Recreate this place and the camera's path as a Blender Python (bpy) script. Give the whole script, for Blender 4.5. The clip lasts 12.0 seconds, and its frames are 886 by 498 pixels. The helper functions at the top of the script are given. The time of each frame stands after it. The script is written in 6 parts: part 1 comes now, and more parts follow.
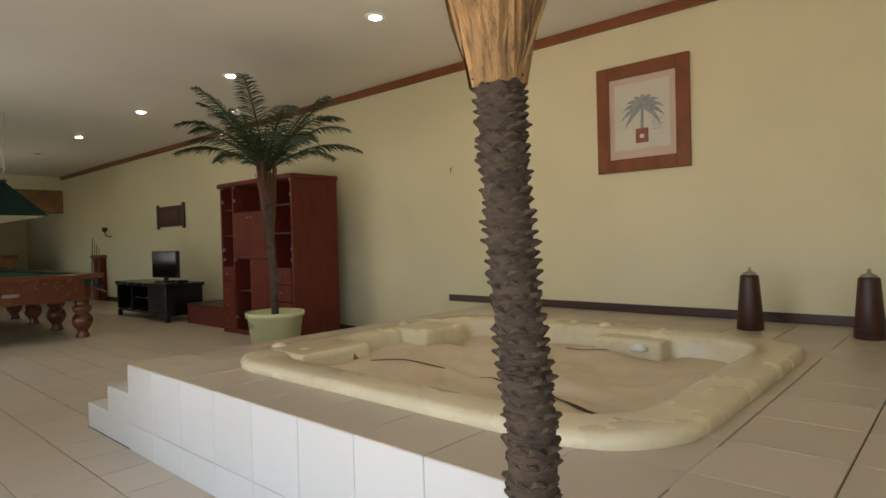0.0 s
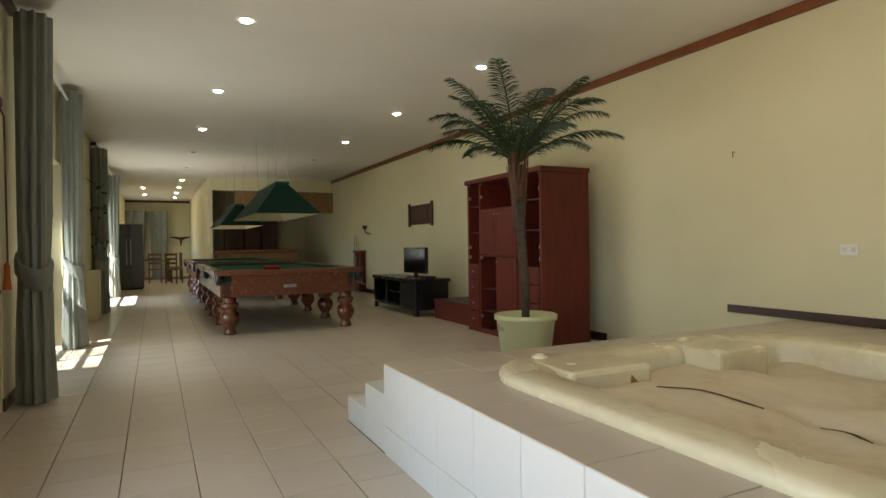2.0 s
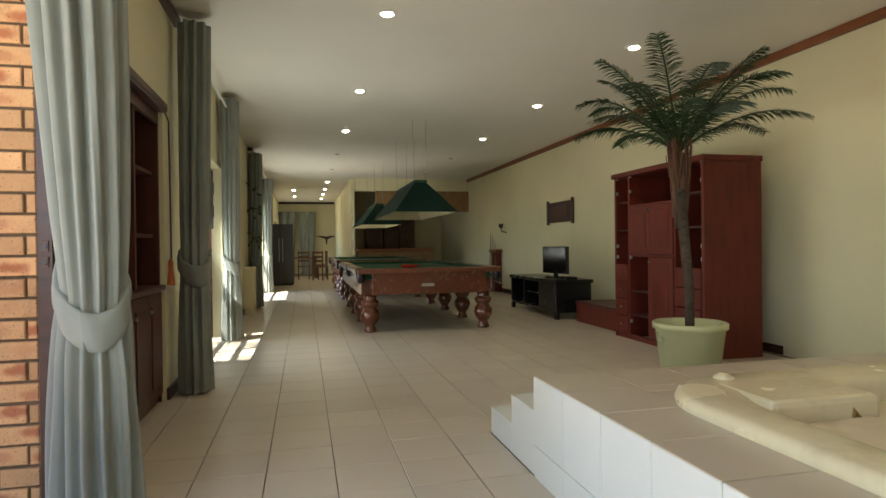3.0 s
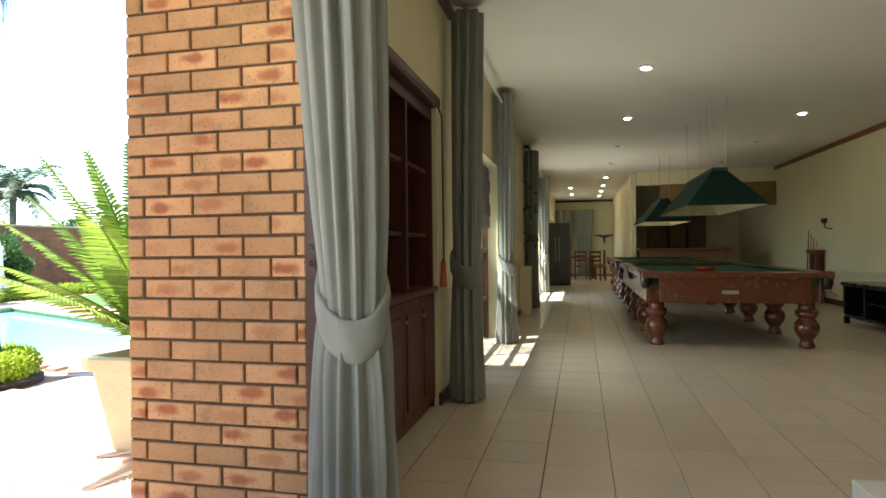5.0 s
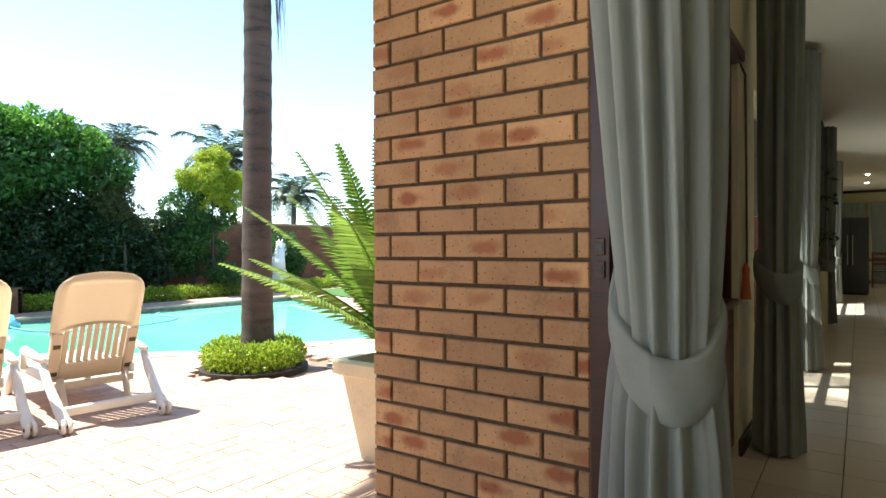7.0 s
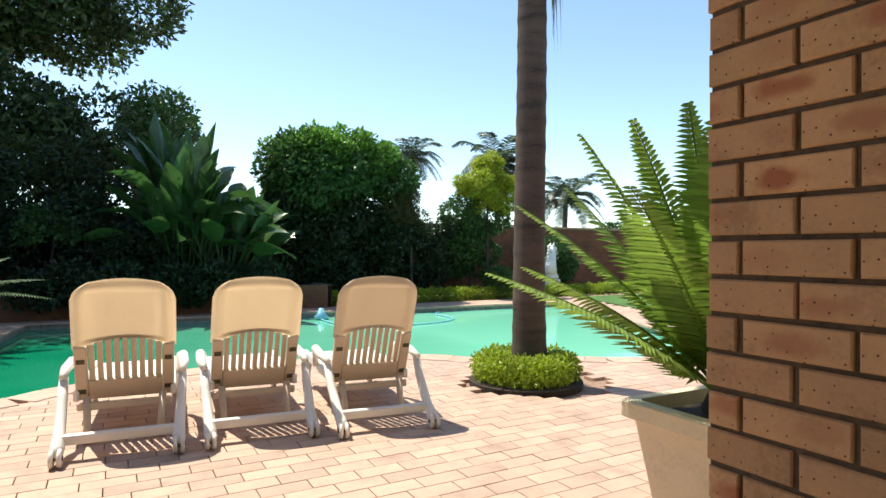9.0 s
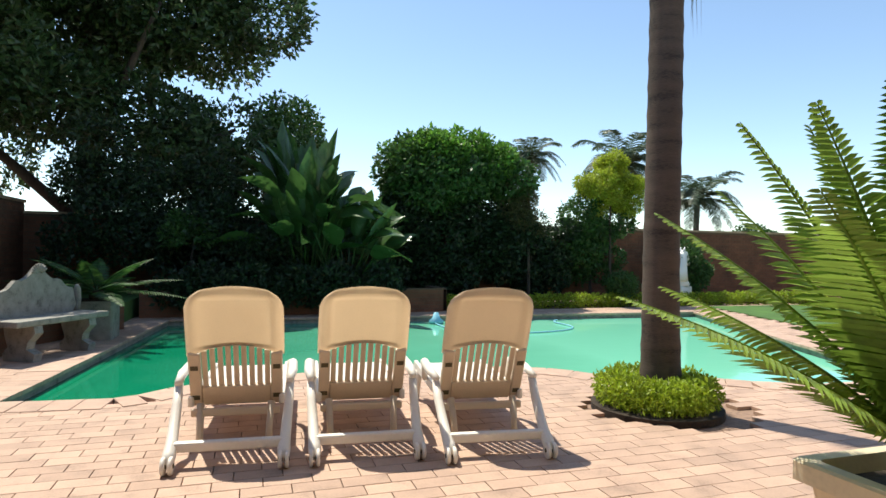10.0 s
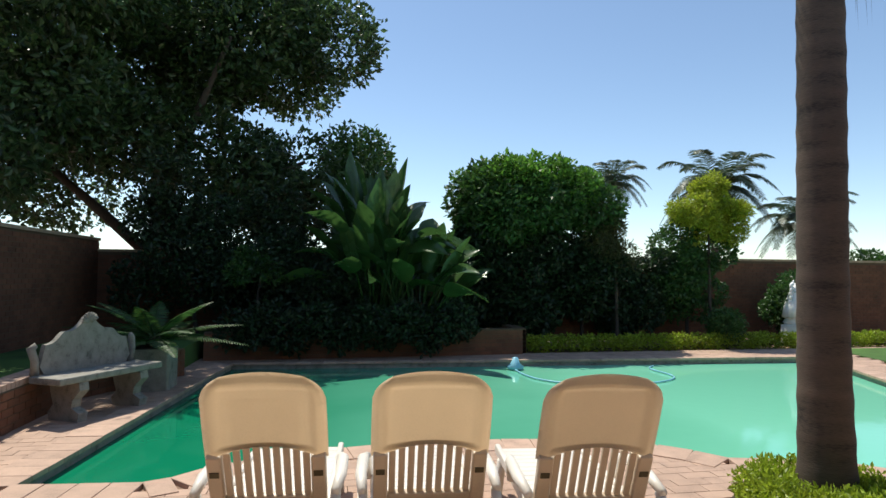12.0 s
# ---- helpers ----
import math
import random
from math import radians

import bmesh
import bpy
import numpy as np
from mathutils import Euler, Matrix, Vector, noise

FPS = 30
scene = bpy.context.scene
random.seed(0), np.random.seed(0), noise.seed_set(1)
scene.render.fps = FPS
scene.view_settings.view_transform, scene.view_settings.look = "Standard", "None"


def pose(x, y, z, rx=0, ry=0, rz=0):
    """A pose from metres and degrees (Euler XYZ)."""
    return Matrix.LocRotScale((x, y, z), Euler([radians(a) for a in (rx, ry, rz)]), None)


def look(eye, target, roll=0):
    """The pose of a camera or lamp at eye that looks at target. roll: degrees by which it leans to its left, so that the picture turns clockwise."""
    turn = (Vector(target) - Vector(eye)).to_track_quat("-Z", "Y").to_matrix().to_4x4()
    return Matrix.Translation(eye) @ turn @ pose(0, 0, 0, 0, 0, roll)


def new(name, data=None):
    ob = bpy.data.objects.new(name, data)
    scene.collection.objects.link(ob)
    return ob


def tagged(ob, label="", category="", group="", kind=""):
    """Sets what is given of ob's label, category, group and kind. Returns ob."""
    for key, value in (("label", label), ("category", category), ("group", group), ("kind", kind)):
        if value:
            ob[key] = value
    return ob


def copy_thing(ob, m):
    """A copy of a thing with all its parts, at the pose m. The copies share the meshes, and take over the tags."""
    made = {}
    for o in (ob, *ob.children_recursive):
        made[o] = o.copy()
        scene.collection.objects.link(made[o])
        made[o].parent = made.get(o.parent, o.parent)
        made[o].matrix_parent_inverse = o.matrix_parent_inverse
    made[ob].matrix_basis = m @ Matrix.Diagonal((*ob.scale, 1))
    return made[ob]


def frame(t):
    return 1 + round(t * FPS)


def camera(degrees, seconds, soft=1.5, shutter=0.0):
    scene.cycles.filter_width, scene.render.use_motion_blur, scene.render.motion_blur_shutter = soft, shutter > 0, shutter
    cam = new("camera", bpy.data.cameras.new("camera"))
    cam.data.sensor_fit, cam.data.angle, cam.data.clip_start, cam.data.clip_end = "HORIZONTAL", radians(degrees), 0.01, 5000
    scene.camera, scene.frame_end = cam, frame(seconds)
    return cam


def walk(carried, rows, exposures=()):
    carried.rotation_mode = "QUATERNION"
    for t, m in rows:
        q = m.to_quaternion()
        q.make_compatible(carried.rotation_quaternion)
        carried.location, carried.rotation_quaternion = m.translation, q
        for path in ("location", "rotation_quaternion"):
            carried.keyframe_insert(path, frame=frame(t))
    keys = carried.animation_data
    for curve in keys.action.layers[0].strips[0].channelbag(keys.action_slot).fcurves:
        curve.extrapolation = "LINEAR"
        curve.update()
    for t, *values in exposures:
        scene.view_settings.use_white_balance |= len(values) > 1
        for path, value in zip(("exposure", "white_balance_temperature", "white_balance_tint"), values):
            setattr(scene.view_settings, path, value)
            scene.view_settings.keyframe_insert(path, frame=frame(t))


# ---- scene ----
cam = camera(73.4, 12.0)
PATH = [
    (0, (-0.781, -0.005, 1.161), (-2.119, 1.482, 1.13), -1.5),
    (0.5, (-0.858, 0.033, 1.157), (-2.352, 1.363, 1.135), -1.2),
    (1, (-1.018, 0.062, 1.148), (-2.638, 1.234, 1.133), -0.8),
    (1.5, (-1.157, 0.115, 1.151), (-2.867, 1.151, 1.134), -0.9),
    (2, (-1.357, 0.183, 1.144), (-3.156, 1.057, 1.128), -0.8),
    (2.5, (-1.512, 0.218, 1.14), (-3.395, 0.892, 1.126), -0.8),
    (3, (-1.693, 0.218, 1.139), (-3.641, 0.673, 1.126), -0.7),
    (5, (-2.321, 0.212, 1.147), (-4.269, -0.24, 1.141), -0.6),
    (5.5, (-2.482, 0.104, 1.154), (-4.384, -0.514, 1.148), -0.5),
    (6, (-2.654, 0.011, 1.167), (-4.486, -0.791, 1.16), -0.4),
    (6.5, (-2.791, -0.103, 1.163), (-4.527, -1.095, 1.157), -0.3),
    (7, (-2.901, -0.25, 1.155), (-4.538, -1.4, 1.149), -0.2),
    (9, (-3.352, -0.846, 1.172), (-4.332, -2.59, 1.177), 0.3),
    (9.5, (-3.435, -1.021, 1.194), (-4.23, -2.856, 1.201), 0.5),
    (10, (-3.536, -1.189, 1.229), (-4.155, -3.091, 1.235), 0.8),
    (10.5, (-3.609, -1.37, 1.286), (-4.105, -3.307, 1.289), 0.8),
    (11, (-3.645, -1.642, 1.352), (-4.082, -3.594, 1.356), 0.8),
    (11.5, (-3.726, -1.927, 1.423), (-4.125, -3.886, 1.442), 0.6),
    (12, (-3.763, -2.217, 1.476), (-4.142, -4.179, 1.563), 0.5),
]
EXPOSURES = [(0.0, 2.78, 6550, 8), (1.5, 2.85, 6450, 4), (3.0, 2.95, 6400, 2), (5.0, 2.75, 6500, 2), (6.0, 2.4, 6450, 2), (7.0, 1.9, 6350, 2), (8.0, 1.4, 6700, 3),
             (9.0, 1.08, 6750, 4), (10.0, 0.84, 6800, 4), (11.0, 0.52, 6750, 5), (12.0, 0.45, 6700, 5)]
walk(cam, [(t, look(eye, target, roll)) for t, eye, target, roll in PATH], EXPOSURES)

# ---- light ----
SUN_TO = Vector((0.22, -0.42, 1.0)).normalized()
world = bpy.data.worlds.new("world")
scene.world = world
world.use_nodes = True
wn = world.node_tree
sky = wn.nodes.new("ShaderNodeTexSky")
sky.sky_type = "NISHITA"
sky.sun_disc = False
sky.sun_elevation = math.asin(SUN_TO.z)
sky.sun_rotation = math.atan2(SUN_TO.x, SUN_TO.y)
sky.altitude = 1400
sky.air_density, sky.dust_density = 1.0, 0.6
wn.links.new(sky.outputs[0], wn.nodes["Background"].inputs[0])
wn.nodes["Background"].inputs[1].default_value = 0.13
sun = new("sun", bpy.data.lights.new("sun", "SUN"))
sun.data.energy, sun.data.angle, sun.data.color = 3.6, radians(0.5), (1.0, 0.95, 0.87)
sun.matrix_world = look(SUN_TO * 40, (0, 0, 0))


def area(name, eye, target, w, h, power, colour):
    lamp = new(name, bpy.data.lights.new(name, "AREA"))
    lamp.data.shape, lamp.data.size, lamp.data.size_y = "RECTANGLE", w, h
    lamp.data.energy, lamp.data.color = power, colour
    lamp.matrix_world = look(eye, target)
    return lamp


area("daylight_terrace_door", (-1.8, -1.25, 1.3), (-1.8, 2.0, 3.4), 4.6, 2.2, 9.5, (1.0, 0.97, 0.9))
area("daylight_window_1", (-8.4, -1.02, 1.1), (-8.4, 2.0, 3.2), 2.3, 2.0, 8, (1.0, 0.98, 0.92))
area("daylight_window_2", (-15.9, -1.02, 1.1), (-15.9, 2.0, 3.2), 2.3, 2.0, 5, (1.0, 0.98, 0.92))
area("daylight_window_3", (-24.5, -1.02, 1.2), (-24.5, 2.0, 3.2), 2.3, 2.0, 2.5, (1.0, 0.98, 0.92))


# ---- materials ----
def shader(name, colour, rough=0.5, metal=0.0, spread=0.12, scale=6.0, fine=60.0, bump=0.08, piece=0.0, spec=0.5, coat=0.0, stretch=(1, 1, 1), stain=None, island=False):
    """A surface with mottling at two scales, grain relief and, for loose pieces, a shade of its own for each."""
    m = bpy.data.materials.new(name)
    m.use_nodes = True
    n, l = m.node_tree.nodes, m.node_tree.links
    b = n["Principled BSDF"]
    co = n.new("ShaderNodeTexCoord")
    mp = n.new("ShaderNodeMapping")
    mp.inputs["Scale"].default_value = stretch
    if piece and not island:
        shift = n.new("ShaderNodeVectorMath")
        shift.operation = "SCALE"
        shift.inputs[0].default_value = (37.0, 53.0, 71.0)
        l.new(n.new("ShaderNodeObjectInfo").outputs["Random"], shift.inputs["Scale"])
        add = n.new("ShaderNodeVectorMath")
        l.new(co.outputs["Object"], add.inputs[0])
        l.new(shift.outputs[0], add.inputs[1])
        l.new(add.outputs[0], mp.inputs[0])
    else:
        l.new(co.outputs["Object"], mp.inputs[0])
    big, small = n.new("ShaderNodeTexNoise"), n.new("ShaderNodeTexNoise")
    for t, s in ((big, scale), (small, fine)):
        t.inputs["Scale"].default_value = s
        t.inputs["Detail"].default_value = 5
        l.new(mp.outputs[0], t.inputs["Vector"])
    mix = n.new("ShaderNodeMath")
    mix.operation = "MULTIPLY_ADD"
    l.new(small.outputs[0], mix.inputs[0])
    mix.inputs[1].default_value = 0.5
    l.new(big.outputs[0], mix.inputs[2])
    ramp = n.new("ShaderNodeValToRGB")
    lo = stain or [c * (1 - spread * 1.6) for c in colour]
    hi = [min(1, c * (1 + spread)) for c in colour]
    ramp.color_ramp.elements[0].position, ramp.color_ramp.elements[0].color = 0.48, (*lo, 1)
    ramp.color_ramp.elements[1].position, ramp.color_ramp.elements[1].color = 0.98, (*hi, 1)
    mid = ramp.color_ramp.elements.new(0.68)
    mid.color = (*colour, 1)
    l.new(mix.outputs[0], ramp.inputs[0])
    out = ramp.outputs[0]
    if piece:
        if island:
            rnd = n.new("ShaderNodeNewGeometry").outputs["Random Per Island"]
        else:
            rnd = n.new("ShaderNodeObjectInfo").outputs["Random"]
        hsv = n.new("ShaderNodeHueSaturation")
        mr = n.new("ShaderNodeMapRange")
        mr.inputs["To Min"].default_value, mr.inputs["To Max"].default_value = 1 - piece, 1 + piece
        l.new(rnd, mr.inputs["Value"])
        l.new(mr.outputs[0], hsv.inputs["Value"])
        l.new(out, hsv.inputs["Color"])
        out = hsv.outputs[0]
    l.new(out, b.inputs["Base Color"])
    b.inputs["Metallic"].default_value = metal
    b.inputs["Specular IOR Level"].default_value = spec
    b.inputs["Coat Weight"].default_value = coat
    b.inputs["Coat Roughness"].default_value = 0.12
    rr = n.new("ShaderNodeMapRange")
    rr.inputs["To Min"].default_value, rr.inputs["To Max"].default_value = max(0.02, rough - 0.1), min(1, rough + 0.1)
    l.new(big.outputs[0], rr.inputs["Value"])
    l.new(rr.outputs[0], b.inputs["Roughness"])
    bp = n.new("ShaderNodeBump")
    bp.inputs["Strength"].default_value, bp.inputs["Distance"].default_value = bump, 0.01
    l.new(mix.outputs[0], bp.inputs["Height"])
    l.new(bp.outputs[0], b.inputs["Normal"])
    return m


def leafy(name, colour, spread=0.35, through_light=0.35, rough=0.45, island=True):
    """Leaf tissue: every leaf a shade of its own, some light passing through."""
    m = shader(name, colour, rough, spread=0.2, scale=3, fine=30, bump=0.05, piece=spread, island=island)
    n, l = m.node_tree.nodes, m.node_tree.links
    b = n["Principled BSDF"]
    tr, mx = n.new("ShaderNodeBsdfTranslucent"), n.new("ShaderNodeMixShader")
    l.new(b.inputs["Base Color"].links[0].from_socket, tr.inputs[0])
    mx.inputs[0].default_value = through_light
    l.new(b.outputs[0], mx.inputs[1])
    l.new(tr.outputs[0], mx.inputs[2])
    l.new(mx.outputs[0], n["Material Output"].inputs[0])
    return m


def glow(name, colour, power):
    m = shader(name, colour)
    b = m.node_tree.nodes["Principled BSDF"]
    b.inputs["Emission Color"].default_value = (*colour, 1)
    b.inputs["Emission Strength"].default_value = power
    return m


def glassy(name, tint=(0.95, 0.97, 0.96)):
    m = bpy.data.materials.new(name)
    m.use_nodes = True
    n, l = m.node_tree.nodes, m.node_tree.links
    tr, gl, mx, fr = n.new("ShaderNodeBsdfTransparent"), n.new("ShaderNodeBsdfGlossy"), n.new("ShaderNodeMixShader"), n.new("ShaderNodeFresnel")
    tr.inputs[0].default_value = (*tint, 1)
    gl.inputs["Roughness"].default_value = 0.02
    l.new(fr.outputs[0], mx.inputs[0])
    l.new(tr.outputs[0], mx.inputs[1])
    l.new(gl.outputs[0], mx.inputs[2])
    l.new(mx.outputs[0], n["Material Output"].inputs[0])
    return m


M = {
    "wall": shader("cream_paint", (0.72, 0.66, 0.44), 0.6, spread=0.04, scale=1.2, fine=160, bump=0.05),
    "ceiling": shader("ceiling_paint", (0.80, 0.77, 0.69), 0.7, spread=0.03, scale=1.0, fine=120, bump=0.03),
    "tile": shader("floor_tile", (0.52, 0.45, 0.36), 0.34, spread=0.025, scale=2, fine=25, bump=0.0, piece=0.04),
    "tile_rest": shader("floor_tile_far", (0.52, 0.45, 0.36), 0.34, spread=0.025, scale=2, fine=25, bump=0.0, piece=0.04, island=True),
    "white_tile": shader("white_tile", (0.72, 0.73, 0.70), 0.2, spread=0.012, scale=2, fine=20, bump=0.0, piece=0.02),
    "grout": shader("grout", (0.16, 0.12, 0.09), 0.9, spread=0.25, scale=9),
    "tub": shader("aged_acrylic", (0.70, 0.62, 0.42), 0.26, spread=0.1, scale=2.5, fine=18, bump=0.03, stain=(0.61, 0.52, 0.33)),
    "tub_floor": shader("stained_cover", (0.66, 0.56, 0.40), 0.6, spread=0.12, scale=2.2, fine=14, bump=0.15, stain=(0.56, 0.44, 0.27)),
    "tub_dark": shader("tub_void", (0.07, 0.055, 0.02), 0.6),
    "rust": shader("rust_stain", (0.32, 0.17, 0.04), 0.7, spread=0.4, scale=12),
    "dark_trim": shader("dark_stained_wood", (0.05, 0.017, 0.011), 0.4, spread=0.3, scale=4, fine=50, stretch=(1, 1, 6)),
    "red_trim": shader("mahogany_trim", (0.20, 0.062, 0.020), 0.4, spread=0.25, scale=5, fine=60),
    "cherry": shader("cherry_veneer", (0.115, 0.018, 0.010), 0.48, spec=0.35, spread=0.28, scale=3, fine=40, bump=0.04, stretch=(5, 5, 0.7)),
    "cherry_dark": shader("darker_cherry_veneer", (0.055, 0.012, 0.009), 0.5, spread=0.25, scale=3, stretch=(4, 4, 0.8)),
    "mahogany": shader("polished_mahogany", (0.115, 0.031, 0.013), 0.25, spread=0.16, scale=5, fine=50, coat=0.4, stretch=(1, 4, 4)),
    "niche": shader("brown_cabinet_wood", (0.075, 0.024, 0.016), 0.4, spread=0.3, scale=4, stretch=(5, 5, 0.8)),
    "oak": shader("honey_oak", (0.26, 0.15, 0.06), 0.45, spread=0.25, scale=4, stretch=(1, 3, 1)),
    "chair_wood": shader("dining_wood", (0.12, 0.05, 0.025), 0.4, spread=0.25, scale=6),
    "black": shader("black_lacquer", (0.008, 0.008, 0.009), 0.25, spread=0.3, scale=5),
    "screen": shader("dark_screen", (0.006, 0.006, 0.007), 0.1, spread=0.1),
    "baize": shader("green_baize", (0.012, 0.07, 0.03), 0.95, spread=0.15, scale=20, fine=300),
    "lampgreen": shader("dark_green_fabric", (0.004, 0.045, 0.032), 0.7, spread=0.15, scale=15, fine=200),
    "lampgold": shader("pale_lining", (0.75, 0.64, 0.38), 0.6),
    "metal": shader("brushed_metal", (0.42, 0.41, 0.40), 0.35, metal=1.0, spread=0.05),
    "white": shader("white_plastic", (0.78, 0.78, 0.75), 0.35, spread=0.03),
    "pot": shader("pale_green_glaze", (0.52, 0.52, 0.29), 0.3, spread=0.06, scale=3),
    "soil": shader("soil", (0.035, 0.024, 0.016), 0.95, spread=0.4, scale=25, bump=0.6),
    "bark": shader("fibrous_bark", (0.055, 0.038, 0.026), 0.95, spread=0.55, scale=14, fine=90, bump=0.9, stretch=(1, 1, 2.5)),
    "spike": shader("bark_stub", (0.062, 0.043, 0.028), 0.9, spread=0.45, scale=30, bump=0.5),
    "husk": shader("dry_husk", (0.27, 0.155, 0.06), 0.85, spread=0.45, scale=8, fine=60, bump=0.5, piece=0.35, island=True, stretch=(6, 6, 0.6)),
    "husk_dark": shader("reddish_husk", (0.105, 0.048, 0.026), 0.85, spread=0.45, scale=8, fine=60, bump=0.5, piece=0.35, island=True, stretch=(6, 6, 0.6)),
    "frond": leafy("artificial_frond", (0.024, 0.05, 0.018), 0.3, 0.15),
    "fern": leafy("cycad_leaf", (0.25, 0.37, 0.062), 0.25, 0.55, 0.35),
    "fabric": shader("grey_green_curtain", (0.25, 0.265, 0.24), 0.85, spread=0.1, scale=5, fine=400, bump=0.1),
    "fabric_dark": shader("curtain_lining", (0.21, 0.225, 0.205), 0.9, spread=0.1, scale=5, fine=400, bump=0.1),
    "blind": shader("grey_blind", (0.20, 0.19, 0.19), 0.8, spread=0.1, scale=8, fine=200),
    "fridge": shader("grey_steel", (0.07, 0.072, 0.075), 0.4, metal=0.5, spread=0.05),
    "brick": None,
    "mortar": shader("raked_mortar", (0.13, 0.085, 0.05), 0.95, spread=0.3, scale=40, bump=0.4),
    "paver": shader("clay_paver", (0.45, 0.30, 0.222), 0.75, spread=0.16, scale=5, fine=70, bump=0.15, piece=0.12),
    "paver_rest": shader("clay_paver_far", (0.45, 0.30, 0.222), 0.75, spread=0.16, scale=5, fine=70, bump=0.15, piece=0.12, island=True),
    "coping": shader("coping_brick", (0.47, 0.315, 0.235), 0.75, spread=0.18, scale=6, fine=70, bump=0.15, piece=0.1),
    "sand": shader("joint_sand", (0.26, 0.165, 0.115), 0.95, spread=0.3, scale=20, bump=0.3),
    "redbrick": shader("garden_wall_brick", (0.17, 0.07, 0.036), 0.85, spread=0.25, scale=3, fine=60, bump=0.25, piece=0.15, island=True),
    "walltop": shader("wall_coping", (0.42, 0.30, 0.19), 0.85, spread=0.2, scale=8),
    "lawn": shader("lawn", (0.055, 0.12, 0.022), 0.95, spread=0.4, scale=1.5, fine=120, bump=0.6),
    "stone": shader("weathered_concrete", (0.27, 0.25, 0.215), 0.9, spread=0.3, scale=9, fine=70, bump=0.4, stain=(0.12, 0.11, 0.09)),
    "resin": shader("cream_resin", (0.62, 0.50, 0.37), 0.45, spread=0.06, scale=3, fine=90, bump=0.05),
    "resin_white": shader("white_resin", (0.80, 0.74, 0.66), 0.42, spread=0.06, scale=4, fine=60, bump=0.05),
    "planter": shader("cream_planter", (0.64, 0.53, 0.36), 0.7, spread=0.1, scale=4, fine=50, bump=0.1),
    "trunk": shader("ringed_palm_trunk", (0.075, 0.053, 0.04), 0.9, spread=0.45, scale=2, fine=30, bump=0.5, stretch=(1, 1, 5)),
    "tree": shader("tree_bark", (0.06, 0.045, 0.033), 0.95, spread=0.4, scale=6, bump=0.6, stretch=(3, 3, 0.6)),
    # dark green with the deep shade of the back planting put into it
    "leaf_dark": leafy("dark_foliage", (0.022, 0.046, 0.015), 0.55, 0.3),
    "leaf_tree": leafy("tree_foliage", (0.052, 0.095, 0.032), 0.5, 0.42, 0.3),
    "leaf_mid": leafy("green_foliage", (0.05, 0.115, 0.024), 0.4, 0.35),
    "leaf_bright": leafy("bright_foliage", (0.31, 0.40, 0.035), 0.35, 0.45),
    "leaf_yellow": leafy("yellow_green_foliage", (0.36, 0.42, 0.04), 0.3, 0.45),
    "leaf_olive": leafy("olive_foliage", (0.085, 0.085, 0.03), 0.4, 0.3),
    # brighter green of new leaves, with sunlight put into the colour
    "leaf_sunlit": leafy("sunlit_fresh_foliage", (0.12, 0.26, 0.035), 0.4, 0.4),
    "strelitzia": leafy("broad_leaf", (0.062, 0.135, 0.035), 0.45, 0.35, 0.25),
    "palm_far": leafy("far_palm_leaf", (0.06, 0.095, 0.05), 0.35, 0.3),
    "plaster": shader("exterior_plaster", (0.5, 0.42, 0.3), 0.9, spread=0.1),
    "roof": shader("roof_tile", (0.16, 0.08, 0.05), 0.9, spread=0.2, scale=6),
    "paper": shader("print_paper", (0.62, 0.59, 0.50), 0.7, spread=0.06, scale=4),
    "mount": shader("pink_mount", (0.60, 0.46, 0.38), 0.7, spread=0.04),
    "ink": shader("blue_grey_ink", (0.28, 0.30, 0.30), 0.8, spread=0.25, scale=30),
    "ink_red": shader("red_brown_ink", (0.28, 0.10, 0.075), 0.8, spread=0.2, scale=30),
    "red_ball": shader("red_ball", (0.45, 0.02, 0.015), 0.1),
    "lampbulb": glow("lit_bulb", (1.0, 0.85, 0.6), 14.0),
    "off_bulb": shader("unlit_bulb", (0.4, 0.38, 0.35), 0.2),
    "hose": shader("pale_blue_hose", (0.25, 0.55, 0.7), 0.4),
    "tassel": shader("orange_tassel", (0.42, 0.10, 0.03), 0.8),
    "glass": glassy("clear_glass"),
}


